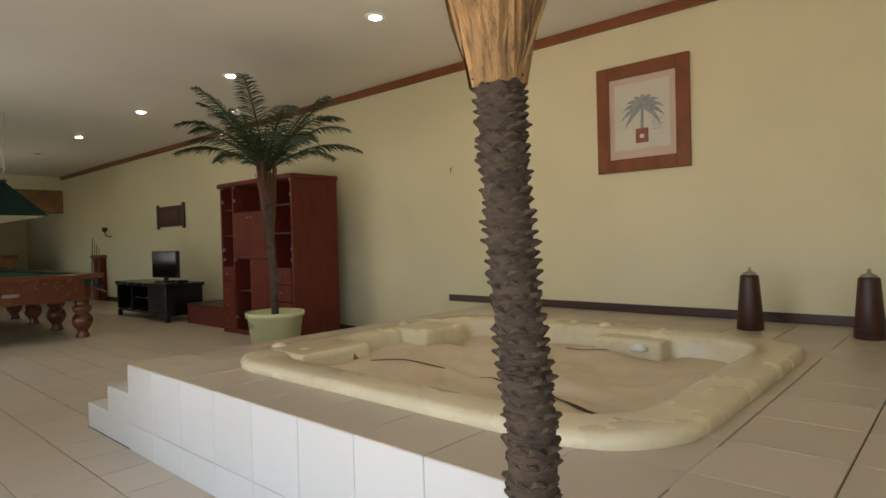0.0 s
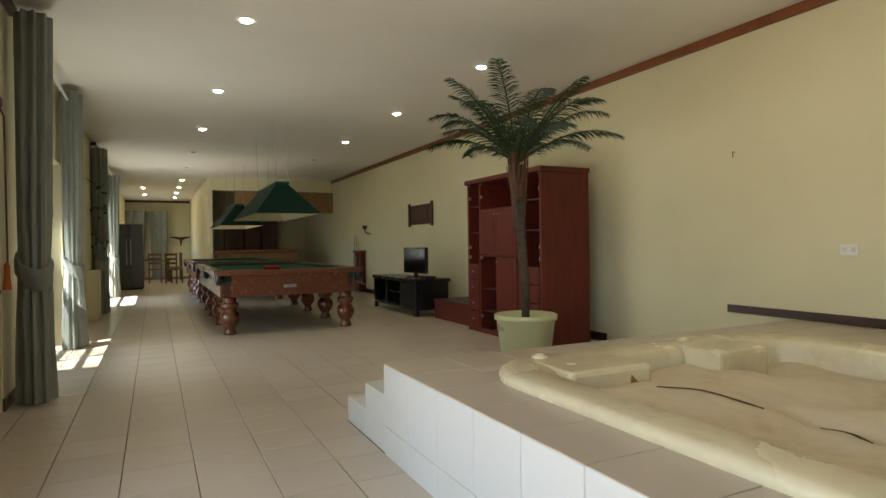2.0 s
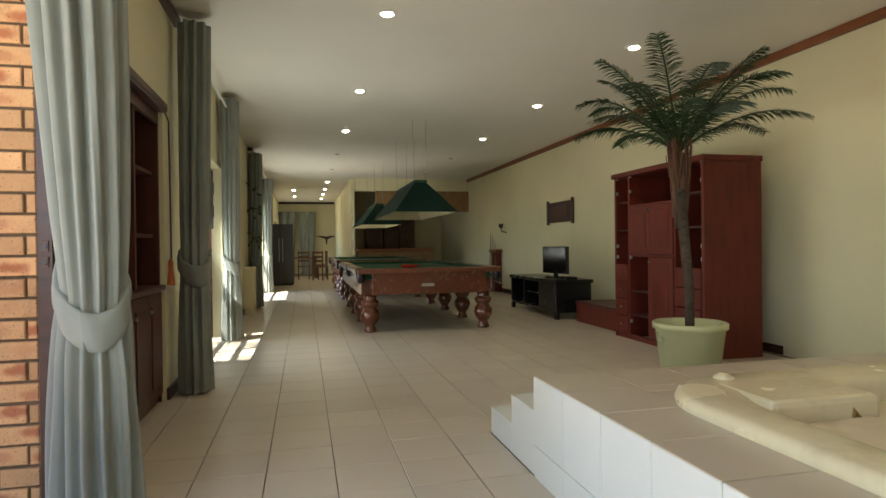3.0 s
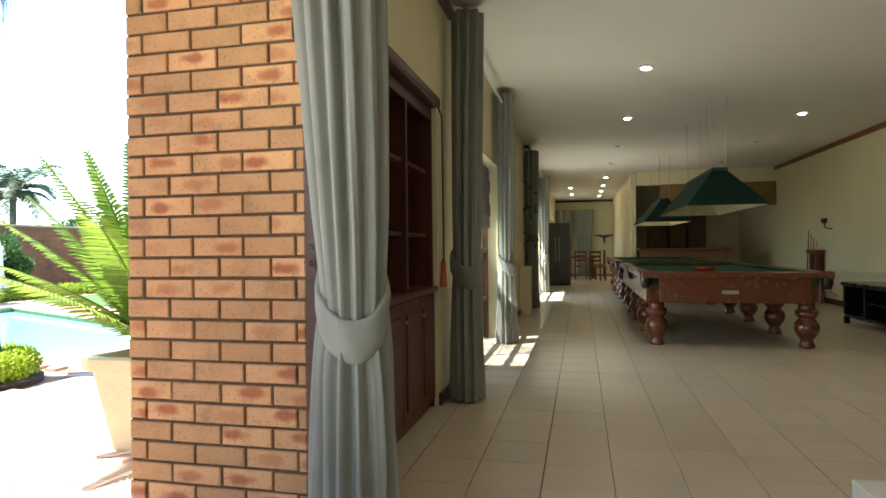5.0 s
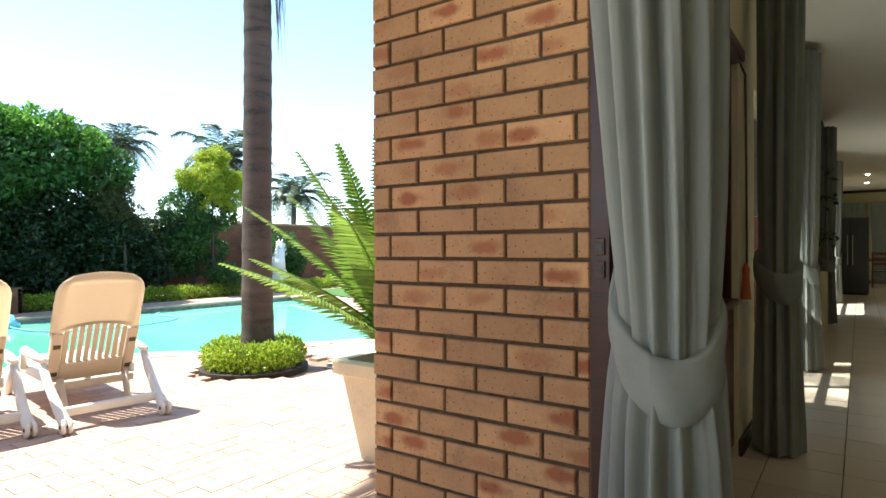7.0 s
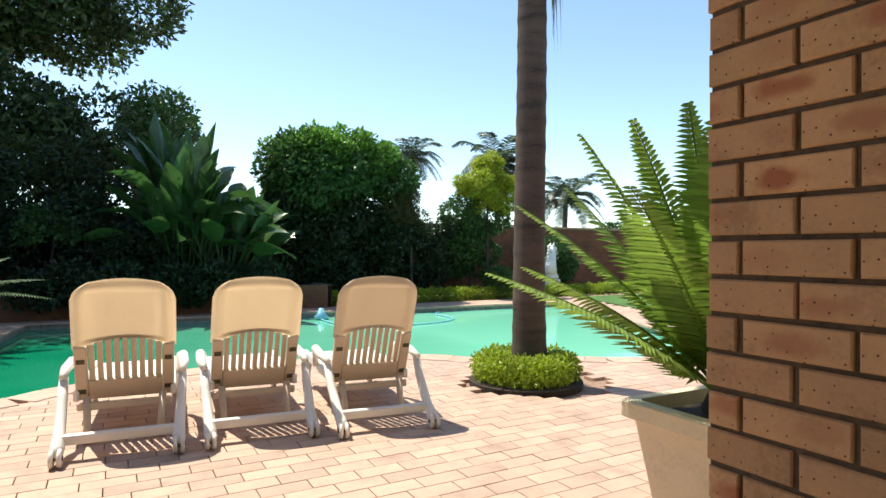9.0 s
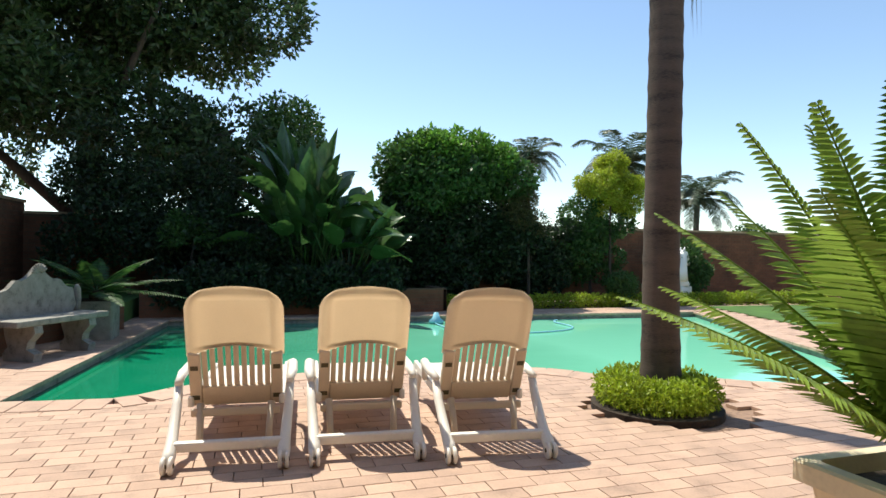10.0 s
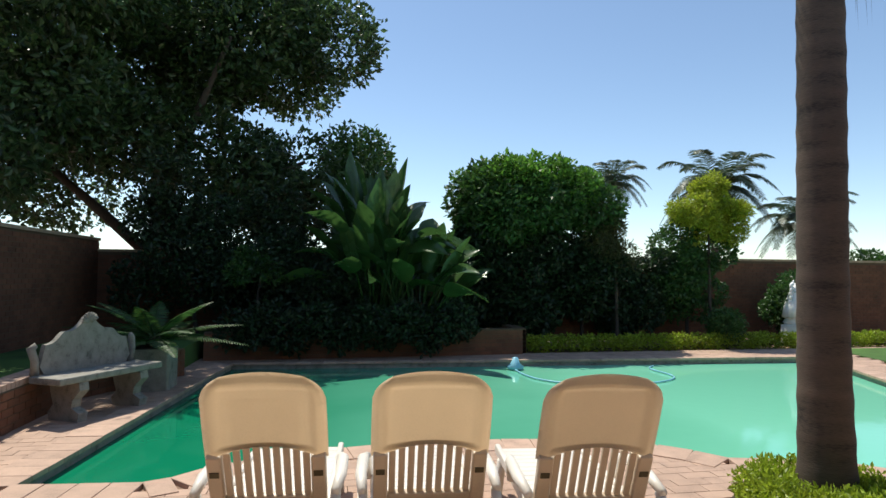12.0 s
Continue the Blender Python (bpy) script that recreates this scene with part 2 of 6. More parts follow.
def brick_shader():
    """Flame-faced clay brick: buff body, a redder scorched patch in the middle of some faces, dark pits."""
    m = shader("buff_brick", (0.57, 0.33, 0.16), 0.85, spread=0.16, scale=7, fine=80, bump=0.35, piece=0.2)
    n, l = m.node_tree.nodes, m.node_tree.links
    b = n["Principled BSDF"]
    base = b.inputs["Base Color"].links[0].from_socket
    co, oi = n.new("ShaderNodeTexCoord"), n.new("ShaderNodeObjectInfo")
    off = n.new("ShaderNodeVectorMath")
    off.operation = "MULTIPLY"
    stray = n.new("ShaderNodeVectorMath")
    stray.operation = "MULTIPLY_ADD"
    white = n.new("ShaderNodeTexWhiteNoise")
    white.noise_dimensions = "1D"
    l.new(oi.outputs["Random"], white.inputs["W"])
    l.new(white.outputs["Color"], stray.inputs[0])
    stray.inputs[1].default_value = (0, 0.16, 0.03)
    stray.inputs[2].default_value = (0, -0.08, -0.015)
    shifted = n.new("ShaderNodeVectorMath")
    l.new(co.outputs["Object"], shifted.inputs[0])
    l.new(stray.outputs[0], shifted.inputs[1])
    l.new(shifted.outputs[0], off.inputs[0])
    off.inputs[1].default_value = (0, 15.0, 36.0)
    ln = n.new("ShaderNodeVectorMath")
    ln.operation = "LENGTH"
    l.new(off.outputs[0], ln.inputs[0])
    patch = n.new("ShaderNodeMapRange")
    patch.interpolation_type = "SMOOTHSTEP"
    patch.inputs["From Min"].default_value, patch.inputs["From Max"].default_value = 2.05, 1.15
    wob = n.new("ShaderNodeTexNoise")
    wob.inputs["Scale"].default_value, wob.inputs["Detail"].default_value = 16.0, 3
    l.new(b.inputs["Normal"].links[0].from_node.inputs["Height"].links[0].from_node.inputs[2].links[0].from_node.inputs["Vector"].links[0].from_socket, wob.inputs["Vector"])
    ragged = n.new("ShaderNodeMath")
    ragged.operation = "MULTIPLY_ADD"
    l.new(wob.outputs[0], ragged.inputs[0])
    ragged.inputs[1].default_value = 1.5
    l.new(ln.outputs["Value"], ragged.inputs[2])
    l.new(ragged.outputs[0], patch.inputs["Value"])
    pick = n.new("ShaderNodeMapRange")
    pick.inputs["From Min"].default_value, pick.inputs["From Max"].default_value = 0.35, 0.75
    l.new(oi.outputs["Random"], pick.inputs["Value"])
    mul = n.new("ShaderNodeMath")
    mul.operation = "MULTIPLY"
    l.new(patch.outputs[0], mul.inputs[0])
    l.new(pick.outputs[0], mul.inputs[1])
    mx = n.new("ShaderNodeMixRGB")
    l.new(mul.outputs[0], mx.inputs[0])
    l.new(base, mx.inputs[1])
    mx.inputs[2].default_value = (0.42, 0.15, 0.065, 1)
    pits = n.new("ShaderNodeTexVoronoi")
    pits.inputs["Scale"].default_value = 55
    l.new(co.outputs["Object"], pits.inputs["Vector"])
    pr = n.new("ShaderNodeMapRange")
    pr.inputs["From Min"].default_value, pr.inputs["From Max"].default_value = 0.17, 0.10
    l.new(pits.outputs["Distance"], pr.inputs["Value"])
    mx2 = n.new("ShaderNodeMixRGB")
    l.new(pr.outputs[0], mx2.inputs[0])
    l.new(mx.outputs[0], mx2.inputs[1])
    mx2.inputs[2].default_value = (0.10, 0.04, 0.02, 1)
    l.new(mx2.outputs[0], b.inputs["Base Color"])
    return m


def water_shader():
    """Cloudy green pool water: deeper green at the high-x end, paler towards lower x, varied by noise."""
    m = bpy.data.materials.new("cloudy_pool_water")
    m.use_nodes = True
    n, l = m.node_tree.nodes, m.node_tree.links
    b = n["Principled BSDF"]
    co = n.new("ShaderNodeTexCoord")
    no = n.new("ShaderNodeTexNoise")
    no.inputs["Scale"].default_value, no.inputs["Detail"].default_value = 0.28, 4
    l.new(co.outputs["Object"], no.inputs["Vector"])
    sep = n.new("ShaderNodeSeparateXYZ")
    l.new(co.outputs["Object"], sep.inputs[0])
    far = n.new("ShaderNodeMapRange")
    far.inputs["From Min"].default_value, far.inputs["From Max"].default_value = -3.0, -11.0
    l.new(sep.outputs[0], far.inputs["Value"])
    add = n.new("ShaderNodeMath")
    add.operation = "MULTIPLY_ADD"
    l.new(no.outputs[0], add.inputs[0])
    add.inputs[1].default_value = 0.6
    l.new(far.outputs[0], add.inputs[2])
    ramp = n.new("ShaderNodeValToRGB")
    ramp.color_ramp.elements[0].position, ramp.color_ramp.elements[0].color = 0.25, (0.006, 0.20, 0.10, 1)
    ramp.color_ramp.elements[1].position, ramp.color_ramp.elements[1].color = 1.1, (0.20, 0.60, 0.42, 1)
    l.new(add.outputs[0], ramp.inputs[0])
    l.new(ramp.outputs[0], b.inputs["Base Color"])
    b.inputs["Roughness"].default_value = 0.06
    b.inputs["IOR"].default_value = 1.33
    rip = n.new("ShaderNodeTexNoise")
    rip.inputs["Scale"].default_value, rip.inputs["Detail"].default_value = 5.0, 3
    l.new(co.outputs["Object"], rip.inputs["Vector"])
    bp = n.new("ShaderNodeBump")
    bp.inputs["Strength"].default_value, bp.inputs["Distance"].default_value = 0.06, 0.02
    l.new(rip.outputs[0], bp.inputs["Height"])
    l.new(bp.outputs[0], b.inputs["Normal"])
    return m


M["brick"] = brick_shader()
M["water"] = water_shader()


# ---- making things ----
def part(name, bm, material, parent=None, label="", smooth=False, m=None):
    me = bpy.data.meshes.new(name)
    bmesh.ops.recalc_face_normals(bm, faces=bm.faces)
    bm.to_mesh(me)
    bm.free()
    me.materials.append(M[material])
    if smooth:
        for p in me.polygons:
            p.use_smooth = True
    ob = new(name, me)
    if parent:
        ob.parent = parent
    if m is not None:
        ob.matrix_basis = m
    if label:
        ob["label"] = label
    return ob


def raw(name, verts, faces, material, parent=None, label="", smooth=False):
    me = bpy.data.meshes.new(name)
    me.from_pydata(verts, [], faces)
    me.materials.append(M[material])
    if smooth:
        for p in me.polygons:
            p.use_smooth = True
    ob = new(name, me)
    if parent:
        ob.parent = parent
    if label:
        ob["label"] = label
    return ob


def thing(name, m, label, category, group="", kind=""):
    ob = new(name)
    ob.empty_display_size = 0.1
    ob.matrix_basis = m
    return tagged(ob, label, category, group, kind)


def box(x0, y0, z0, x1, y1, z1, edge=0.0, bm=None):
    bm = bm or bmesh.new()
    r = bmesh.ops.create_cube(bm, size=1.0, matrix=Matrix.LocRotScale(((x0 + x1) / 2, (y0 + y1) / 2, (z0 + z1) / 2), None, (abs(x1 - x0), abs(y1 - y0), abs(z1 - z0))))
    if edge:
        es = list({e for v in r["verts"] for e in v.link_edges})
        bmesh.ops.bevel(bm, geom=es, offset=edge, segments=2, affect="EDGES", profile=0.5)
    return bm


def lathe(profile, steps=24, bm=None, at=(0, 0)):
    """A turned solid from (radius, height) pairs."""
    bm = bm or bmesh.new()
    rings = []
    for r, z in profile:
        rings.append([bm.verts.new((at[0] + r * math.cos(2 * math.pi * i / steps), at[1] + r * math.sin(2 * math.pi * i / steps), z)) for i in range(steps)])
    for a, b in zip(rings, rings[1:]):
        for i in range(steps):
            bm.faces.new((a[i], a[(i + 1) % steps], b[(i + 1) % steps], b[i]))
    bm.faces.new(rings[0][::-1])
    bm.faces.new(rings[-1])
    return bm


def tube(points, radii, steps=10, bm=None):
    """A round bar along points, with a radius at each."""
    bm = bm or bmesh.new()
    pts = [Vector(p) for p in points]
    rings = []
    for i, p in enumerate(pts):
        d = (pts[min(i + 1, len(pts) - 1)] - pts[max(i - 1, 0)]).normalized()
        u = d.cross(Vector((0.31, 0.95, 0.05))).normalized()
        w = d.cross(u)
        r = radii[i] if isinstance(radii, (list, tuple)) else radii
        rings.append([bm.verts.new(p + (u * math.cos(2 * math.pi * k / steps) + w * math.sin(2 * math.pi * k / steps)) * r) for k in range(steps)])
    for a, b in zip(rings, rings[1:]):
        for k in range(steps):
            bm.faces.new((a[k], a[(k + 1) % steps], b[(k + 1) % steps], b[k]))
    bm.faces.new(rings[0][::-1])
    bm.faces.new(rings[-1])
    return bm


def slab(outline, z0, z1, bm=None):
    """An upright prism over a plan outline."""
    bm = bm or bmesh.new()
    lo, hi = [bm.verts.new((x, y, z0)) for x, y in outline], [bm.verts.new((x, y, z1)) for x, y in outline]
    n = len(outline)
    for i in range(n):
        bm.faces.new((lo[i], lo[(i + 1) % n], hi[(i + 1) % n], hi[i]))
    bm.faces.new(lo[::-1])
    bm.faces.new(hi)
    return bm


def rounded(x0, y0, x1, y1, r, steps=6):
    out = []
    for cx, cy, a in ((x1 - r, y1 - r, 0), (x0 + r, y1 - r, 90), (x0 + r, y0 + r, 180), (x1 - r, y0 + r, 270)):
        for i in range(steps + 1):
            t = radians(a + 90 * i / steps)
            out.append((cx + r * math.cos(t), cy + r * math.sin(t)))
    return out


def structure(name, bm, material, label, category="wall"):
    return tagged(part(name, bm, material), label, category, kind="structure")

# ---- the house: floor, walls, ceiling ----
CEIL, NORTH, SOUTH, GROUND = 3.03, 4.87, -0.80, -0.17
EAST, WEST, BAR = 2.3, -27.5, -18.3
floor = structure("floor", box(WEST, -1.02, -0.25, EAST, NORTH, -0.006), "grout", "cream ceramic tiled floor with dark joints", "floor")
structure("ceiling", box(WEST - 0.3, -1.1, CEIL, EAST + 0.3, NORTH + 0.3, CEIL + 0.2), "ceiling", "plain off-white plastered ceiling", "ceiling")
structure("wall_north", box(WEST, NORTH, -0.25, EAST, NORTH + 0.25, CEIL), "wall", "cream painted plaster wall")
structure("wall_east", box(EAST, -1.1, -0.25, EAST + 0.25, NORTH + 0.25, CEIL), "wall", "cream painted plaster wall")
structure("wall_west", box(WEST - 0.25, -1.1, -0.25, WEST, NORTH + 0.25, CEIL), "wall", "cream painted plaster wall")


def opening_wall(name, x0, x1, holes, top):
    """South wall between x0 and x1 with openings (x0, x1, sill, head) through it."""
    bm = bmesh.new()
    x = x0
    for a, b, sill, head in sorted(holes):
        box(x, SOUTH - 0.3, GROUND, a, SOUTH, top, bm=bm)
        box(a, SOUTH - 0.3, head, b, SOUTH, top, bm=bm)
        if sill > -0.1:
            box(a, SOUTH - 0.3, GROUND, b, SOUTH, sill, bm=bm)
        x = b
    box(x, SOUTH - 0.3, GROUND, x1, SOUTH, top, bm=bm)
    return structure(name, bm, "wall", "cream painted plaster wall with window openings")


opening_wall("wall_south_1", -6.96 - 20.54, -6.96, [(-9.75, -7.1, -0.17, 2.15), (-17.4, -14.6, -0.17, 2.15), (-26.0, -23.2, 0.6, 2.15)], CEIL)
bm = box(-4.61, SOUTH - 0.3, 2.5, 0.9, SOUTH, CEIL)
box(0.9, SOUTH - 0.3, GROUND, EAST, SOUTH, CEIL, bm=bm)
structure("wall_south_2", bm, "wall", "cream painted plaster wall over the terrace door")
# the thick block beside the terrace door, hollowed for the built-in cabinet
bm = box(-6.96, -1.69, GROUND, -4.76, -1.35, CEIL)
box(-6.96, -1.35, GROUND, -6.5, SOUTH, CEIL, bm=bm)
box(-5.25, -1.35, GROUND, -4.77, -1.03, CEIL, bm=bm)
box(-6.5, -1.35, 2.24, -5.25, SOUTH, CEIL, bm=bm)
structure("wall_pier", bm, "wall", "cream plastered pier with a cabinet niche")
eave = structure("roof_eave", box(-7.3, -3.3, 3.2, EAST + 0.4, -1.35, 3.33), "roof", "dark tiled roof overhang over the terrace door", "roof")
structure("roof", box(WEST - 0.5, -1.35, CEIL + 0.2, EAST + 0.5, NORTH + 0.6, CEIL + 0.4), "roof", "dark tiled roof", "roof")


def trim(name, x0, y0, z0, x1, y1, z1, material, label):
    return structure(name, box(x0, y0, z0, x1, y1, z1, 0.004), material, label, "trim")


trim("cornice_north", BAR, NORTH - 0.045, CEIL - 0.082, EAST, NORTH, CEIL, "red_trim", "reddish brown wooden ceiling cornice")
trim("cornice_pier", -6.98, SOUTH, CEIL - 0.07, -4.8, SOUTH + 0.05, CEIL, "dark_trim", "dark wooden ceiling cornice")
trim("cornice_far", WEST, -0.8, CEIL - 0.09, WEST + 0.05, NORTH, CEIL, "dark_trim", "dark wooden ceiling cornice")
trim("baseboard_1", BAR, NORTH - 0.02, 0.0, -6.7, NORTH, 0.09, "dark_trim", "dark stained wooden skirting board")
trim("baseboard_2", -5.08, NORTH - 0.02, 0.495, EAST, NORTH, 0.565, "dark_trim", "dark stained wooden skirting board above the platform")
trim("baseboard_3", -6.96, SOUTH, 0.0, -6.5, SOUTH + 0.02, 0.09, "dark_trim", "dark stained wooden skirting board")
trim("baseboard_4", -6.98, SOUTH - 0.3, 0.0, -6.96, SOUTH + 0.02, 0.09, "dark_trim", "dark stained wooden skirting board")
trim("baseboard_5", -14.6, SOUTH, 0.0, -9.8, SOUTH + 0.02, 0.09, "dark_trim", "dark stained wooden skirting board")

# door frame at the brick pier
jamb = tagged(part("door_1", box(-4.67, -0.924, GROUND, -4.635, -0.86, 2.5, 0.004), "dark_trim"), "dark wooden terrace door frame with bronzed lock keeps", "door", kind="structure")
part("rebate", box(-4.69, -0.86, GROUND, -4.66, -0.80, 2.5, 0.003), "dark_trim", jamb)
for z in (1.06, 1.13):
    k = part("lock_keep", box(-4.636, -0.905, z, -4.628, -0.875, z + 0.05, 0.002), "niche", jamb, "bronzed lock keep")
    part("slot", box(-4.628, -0.90, z + 0.012, -4.625, -0.882, z + 0.038), "black", k)
trim("threshold", -4.6, -1.10, -0.03, 0.88, -1.0, 0.004, "dark_trim", "dark wooden door threshold")
trim("door_head", -4.62, -0.97, 2.44, 0.9, -0.9, 2.5, "dark_trim", "dark wooden door head")


def window(name, x0, x1, sill, head, blinds):
    w = thing(name, Matrix(), "dark framed glazed garden door with a grey folding blind", "window", kind="structure")
    y = SOUTH - 0.16
    for n, a in (("frame_side", (x0, x0 + 0.06)), ("frame_side", (x1 - 0.06, x1)), ("mullion", ((x0 + x1) / 2 - 0.03, (x0 + x1) / 2 + 0.03))):
        part(n, box(a[0], y - 0.03, sill, a[1], y + 0.03, head, 0.004), "dark_trim", w)
    for z in (sill, sill + 0.62, sill + 1.22, head - 0.06):
        part("rail", box(x0 + 0.06, y - 0.026, z, x1 - 0.06, y + 0.026, z + 0.055, 0.003), "dark_trim", w)
    for a, b in ((x0 + 0.06, (x0 + x1) / 2 - 0.03), ((x0 + x1) / 2 + 0.03, x1 - 0.06)):
        p = part("pane", box(a, y - 0.003, sill + 0.05, b, y + 0.003, head - 0.06), "glass", w)
        p.visible_shadow = False
    if blinds:
        for i in range(5):
            z = head - 0.04 - i * 0.145
            part("blind_fold", box(x0 + 0.05, y + 0.05, z - 0.15, x1 - 0.05, y + 0.062 + 0.012 * (i % 2), z, 0.004), "blind", w)
    return w


window("window_1", -9.75, -7.1, -0.15, 2.15, True)
window("window_2", -17.4, -14.6, -0.15, 2.15, False)
window("window_3", -26.0, -23.2, 0.6, 2.15, False)

# spa platform with two steps at its western side
PX, PY, PZ = -4.42, 1.30, 0.495
plat = structure("platform", box(PX + 0.008, PY + 0.008, 0.0, -4.06, NORTH, PZ - 0.008), "grout", "raised spa platform clad in white and beige tiles", "platform")
bm = box(-4.06, PY + 0.008, 0, EAST, 1.60, PZ - 0.008)
box(-4.06, 3.86, 0, EAST, NORTH, PZ - 0.008, bm=bm)
box(-1.42, 1.60, 0, EAST, 3.86, PZ - 0.008, bm=bm)
part("core", bm, "grout", plat)
part("step", box(-4.77, PY + 0.008, 0, PX, NORTH, 0.32, 0.003), "white_tile", plat)
part("step", box(-5.13, PY + 0.008, 0, -4.77, NORTH, 0.158, 0.003), "white_tile", plat)


def tile_mesh(name, w, d, h, material):
    bm = bmesh.new()
    r = 0.002
    lo = [bm.verts.new((x, y, 0)) for x, y in ((0, 0), (w, 0), (w, d), (0, d))]
    mi = [bm.verts.new((x, y, h - r)) for x, y in ((0, 0), (w, 0), (w, d), (0, d))]
    hi = [bm.verts.new((x, y, h)) for x, y in ((r, r), (w - r, r), (w - r, d - r), (r, d - r))]
    for a, b in ((lo, mi), (mi, hi)):
        for i in range(4):
            bm.faces.new((a[i], a[(i + 1) % 4], b[(i + 1) % 4], b[i]))
    bm.faces.new(hi)
    me = bpy.data.meshes.new(name)
    bm.to_mesh(me)
    bm.free()
    me.materials.append(M[material])
    return me


# ---- spa tub ----
def spa_tub():
    x0, y0, x1, y1 = -4.03, 1.62, -1.45, 3.87
    cx, cy = (x0 + x1) / 2, (y0 + y1) / 2
    tub = thing("spa_tub", pose(cx, cy, PZ), "yellowed acrylic spa tub with a stained sagging cover", "spa tub")
    hx, hy = (x1 - x0) / 2, (y1 - y0) / 2
    bm = bmesh.new()
    rings = []
    for inset, z, r in ((0.0, -0.006, 0.42), (-0.006, 0.018, 0.425), (0.004, 0.04, 0.415), (0.03, 0.05, 0.40), (0.19, 0.046, 0.33), (0.22, 0.036, 0.31), (0.235, 0.0, 0.29), (0.27, -0.2, 0.25)):
        rings.append([bm.verts.new((x, y, z)) for x, y in rounded(-hx + inset, -hy + inset, hx - inset, hy - inset, r, 8)])
    for a, b in zip(rings, rings[1:]):
        for i in range(len(a)):
            bm.faces.new((a[i], a[(i + 1) % len(a)], b[(i + 1) % len(a)], b[i]))
    part("rim", bm, "tub", tub, "cream acrylic rim", True)
    for sx in (-1, 1):
        for sy in (-1, 1):
            part("corner_infill", box(sx * (hx + 0.09), sy * (hy + 0.09), -0.06, sx * (hx - 0.3), sy * (hy - 0.3), -0.002), "tile", tub, "beige tile filling the corner")
    # sagging cover sheet inside, with creases

    def sheet(x, y):
        z = -0.055 - 0.035 * y + 0.055 * noise.noise(Vector((x * 2.1, y * 2.1, 0.3))) + 0.02 * noise.noise(Vector((x * 5, y * 5, 3)))
        return min(z, 0.02) - 0.04 * max(0.0, 1 - abs(y + 0.2 + 0.15 * x) * 9) * (0.5 + 0.5 * math.sin(3 * x + 1))
    bm = bmesh.new()
    n = 48
    grid = []
    for i in range(n + 1):
        row = []
        for j in range(n + 1):
            u, v = i / n * 2 - 1, j / n * 2 - 1
            x, y = u * (hx - 0.262), v * (hy - 0.262)
            row.append(bm.verts.new((x, y, sheet(x, y))))
        grid.append(row)
    for i in range(n):
        for j in range(n):
            bm.faces.new((grid[i][j], grid[i + 1][j], grid[i + 1][j + 1], grid[i][j + 1]))
    part("inner_cover", bm, "tub_floor", tub, "brown-stained sagging sheet", True)
    part("shell", slab(rounded(-hx + 0.275, -hy + 0.275, hx - 0.275, hy - 0.275, 0.2), -0.3, -0.14), "tub", tub)
    # seat blocks along the western and northern sides
    for bx0, by0, bx1, by1, z in ((-1.14, -0.86, -0.80, -0.36, 0.05), (-1.14, 0.14, -0.82, 0.54, 0.05), (0.1, 0.74, 0.55, 0.92, 0.02)):
        part("headrest", box(bx0, by0, -0.15, bx1, by1, z, 0.025), "tub", tub, "moulded headrest block")
    # slits where the sheet has lifted: dark strips, the gap's shade put into colour
    for a, b, c, w in (((-0.62, -0.52), (-0.42, -0.42), (-0.22, -0.34), 0.02), ((0.45, -0.42), (0.72, -0.56), (0.98, -0.62), 0.03), ((-0.05, -0.25), (0.05, -0.31), (0.2, -0.36), 0.014), ((0.0, 0.58), (0.15, 0.57), (0.3, 0.56), 0.012)):
        bm = bmesh.new()
        top, bot = [], []
        for i in range(13):
            t = i / 12
            p = Vector(a) * (1 - t) ** 2 + Vector(b) * 2 * t * (1 - t) + Vector(c) * t * t
            h = 0.6 * w * math.sin(math.pi * t) * (0.7 + 0.3 * math.sin(17 * t))
            top.append(bm.verts.new((p.x, p.y + h, sheet(p.x, p.y + h) + 0.010)))
            bot.append(bm.verts.new((p.x, p.y - h, sheet(p.x, p.y - h) + 0.005)))
        for i in range(12):
            bm.faces.new((bot[i], bot[i + 1], top[i + 1], top[i]))
        bmesh.ops.solidify(bm, geom=bm.faces, thickness=0.005)
        part("slit", bm, "tub_dark", tub, "dark strip painting the shade of a gap in the sheet")
    for x, y in ((-1.2, -0.75), (-1.2, 0.3), (0.05, 1.02), (-0.2, 1.04)):
        part("control_knob", lathe([(0.045, 0.04), (0.045, 0.055), (0.03, 0.062), (0.02, 0.072), (0.0, 0.073)], 16, at=(x, y)), "tub", tub, "cream plastic knob", True)
    part("pipe", tube([(-0.80, -0.5, -0.08), (-0.80, -0.49, 0.0), (-0.78, -0.47, -0.05)], 0.012), "rust", tub, "rusty pipe stub")
    part("jet", lathe([(0.05, -0.04), (0.055, -0.02), (0.03, 0.0), (0.0, 0.005)], 16, at=(0.42, 0.72)), "white", tub, "white jet nozzle", True)
    return tub


spa_tub()


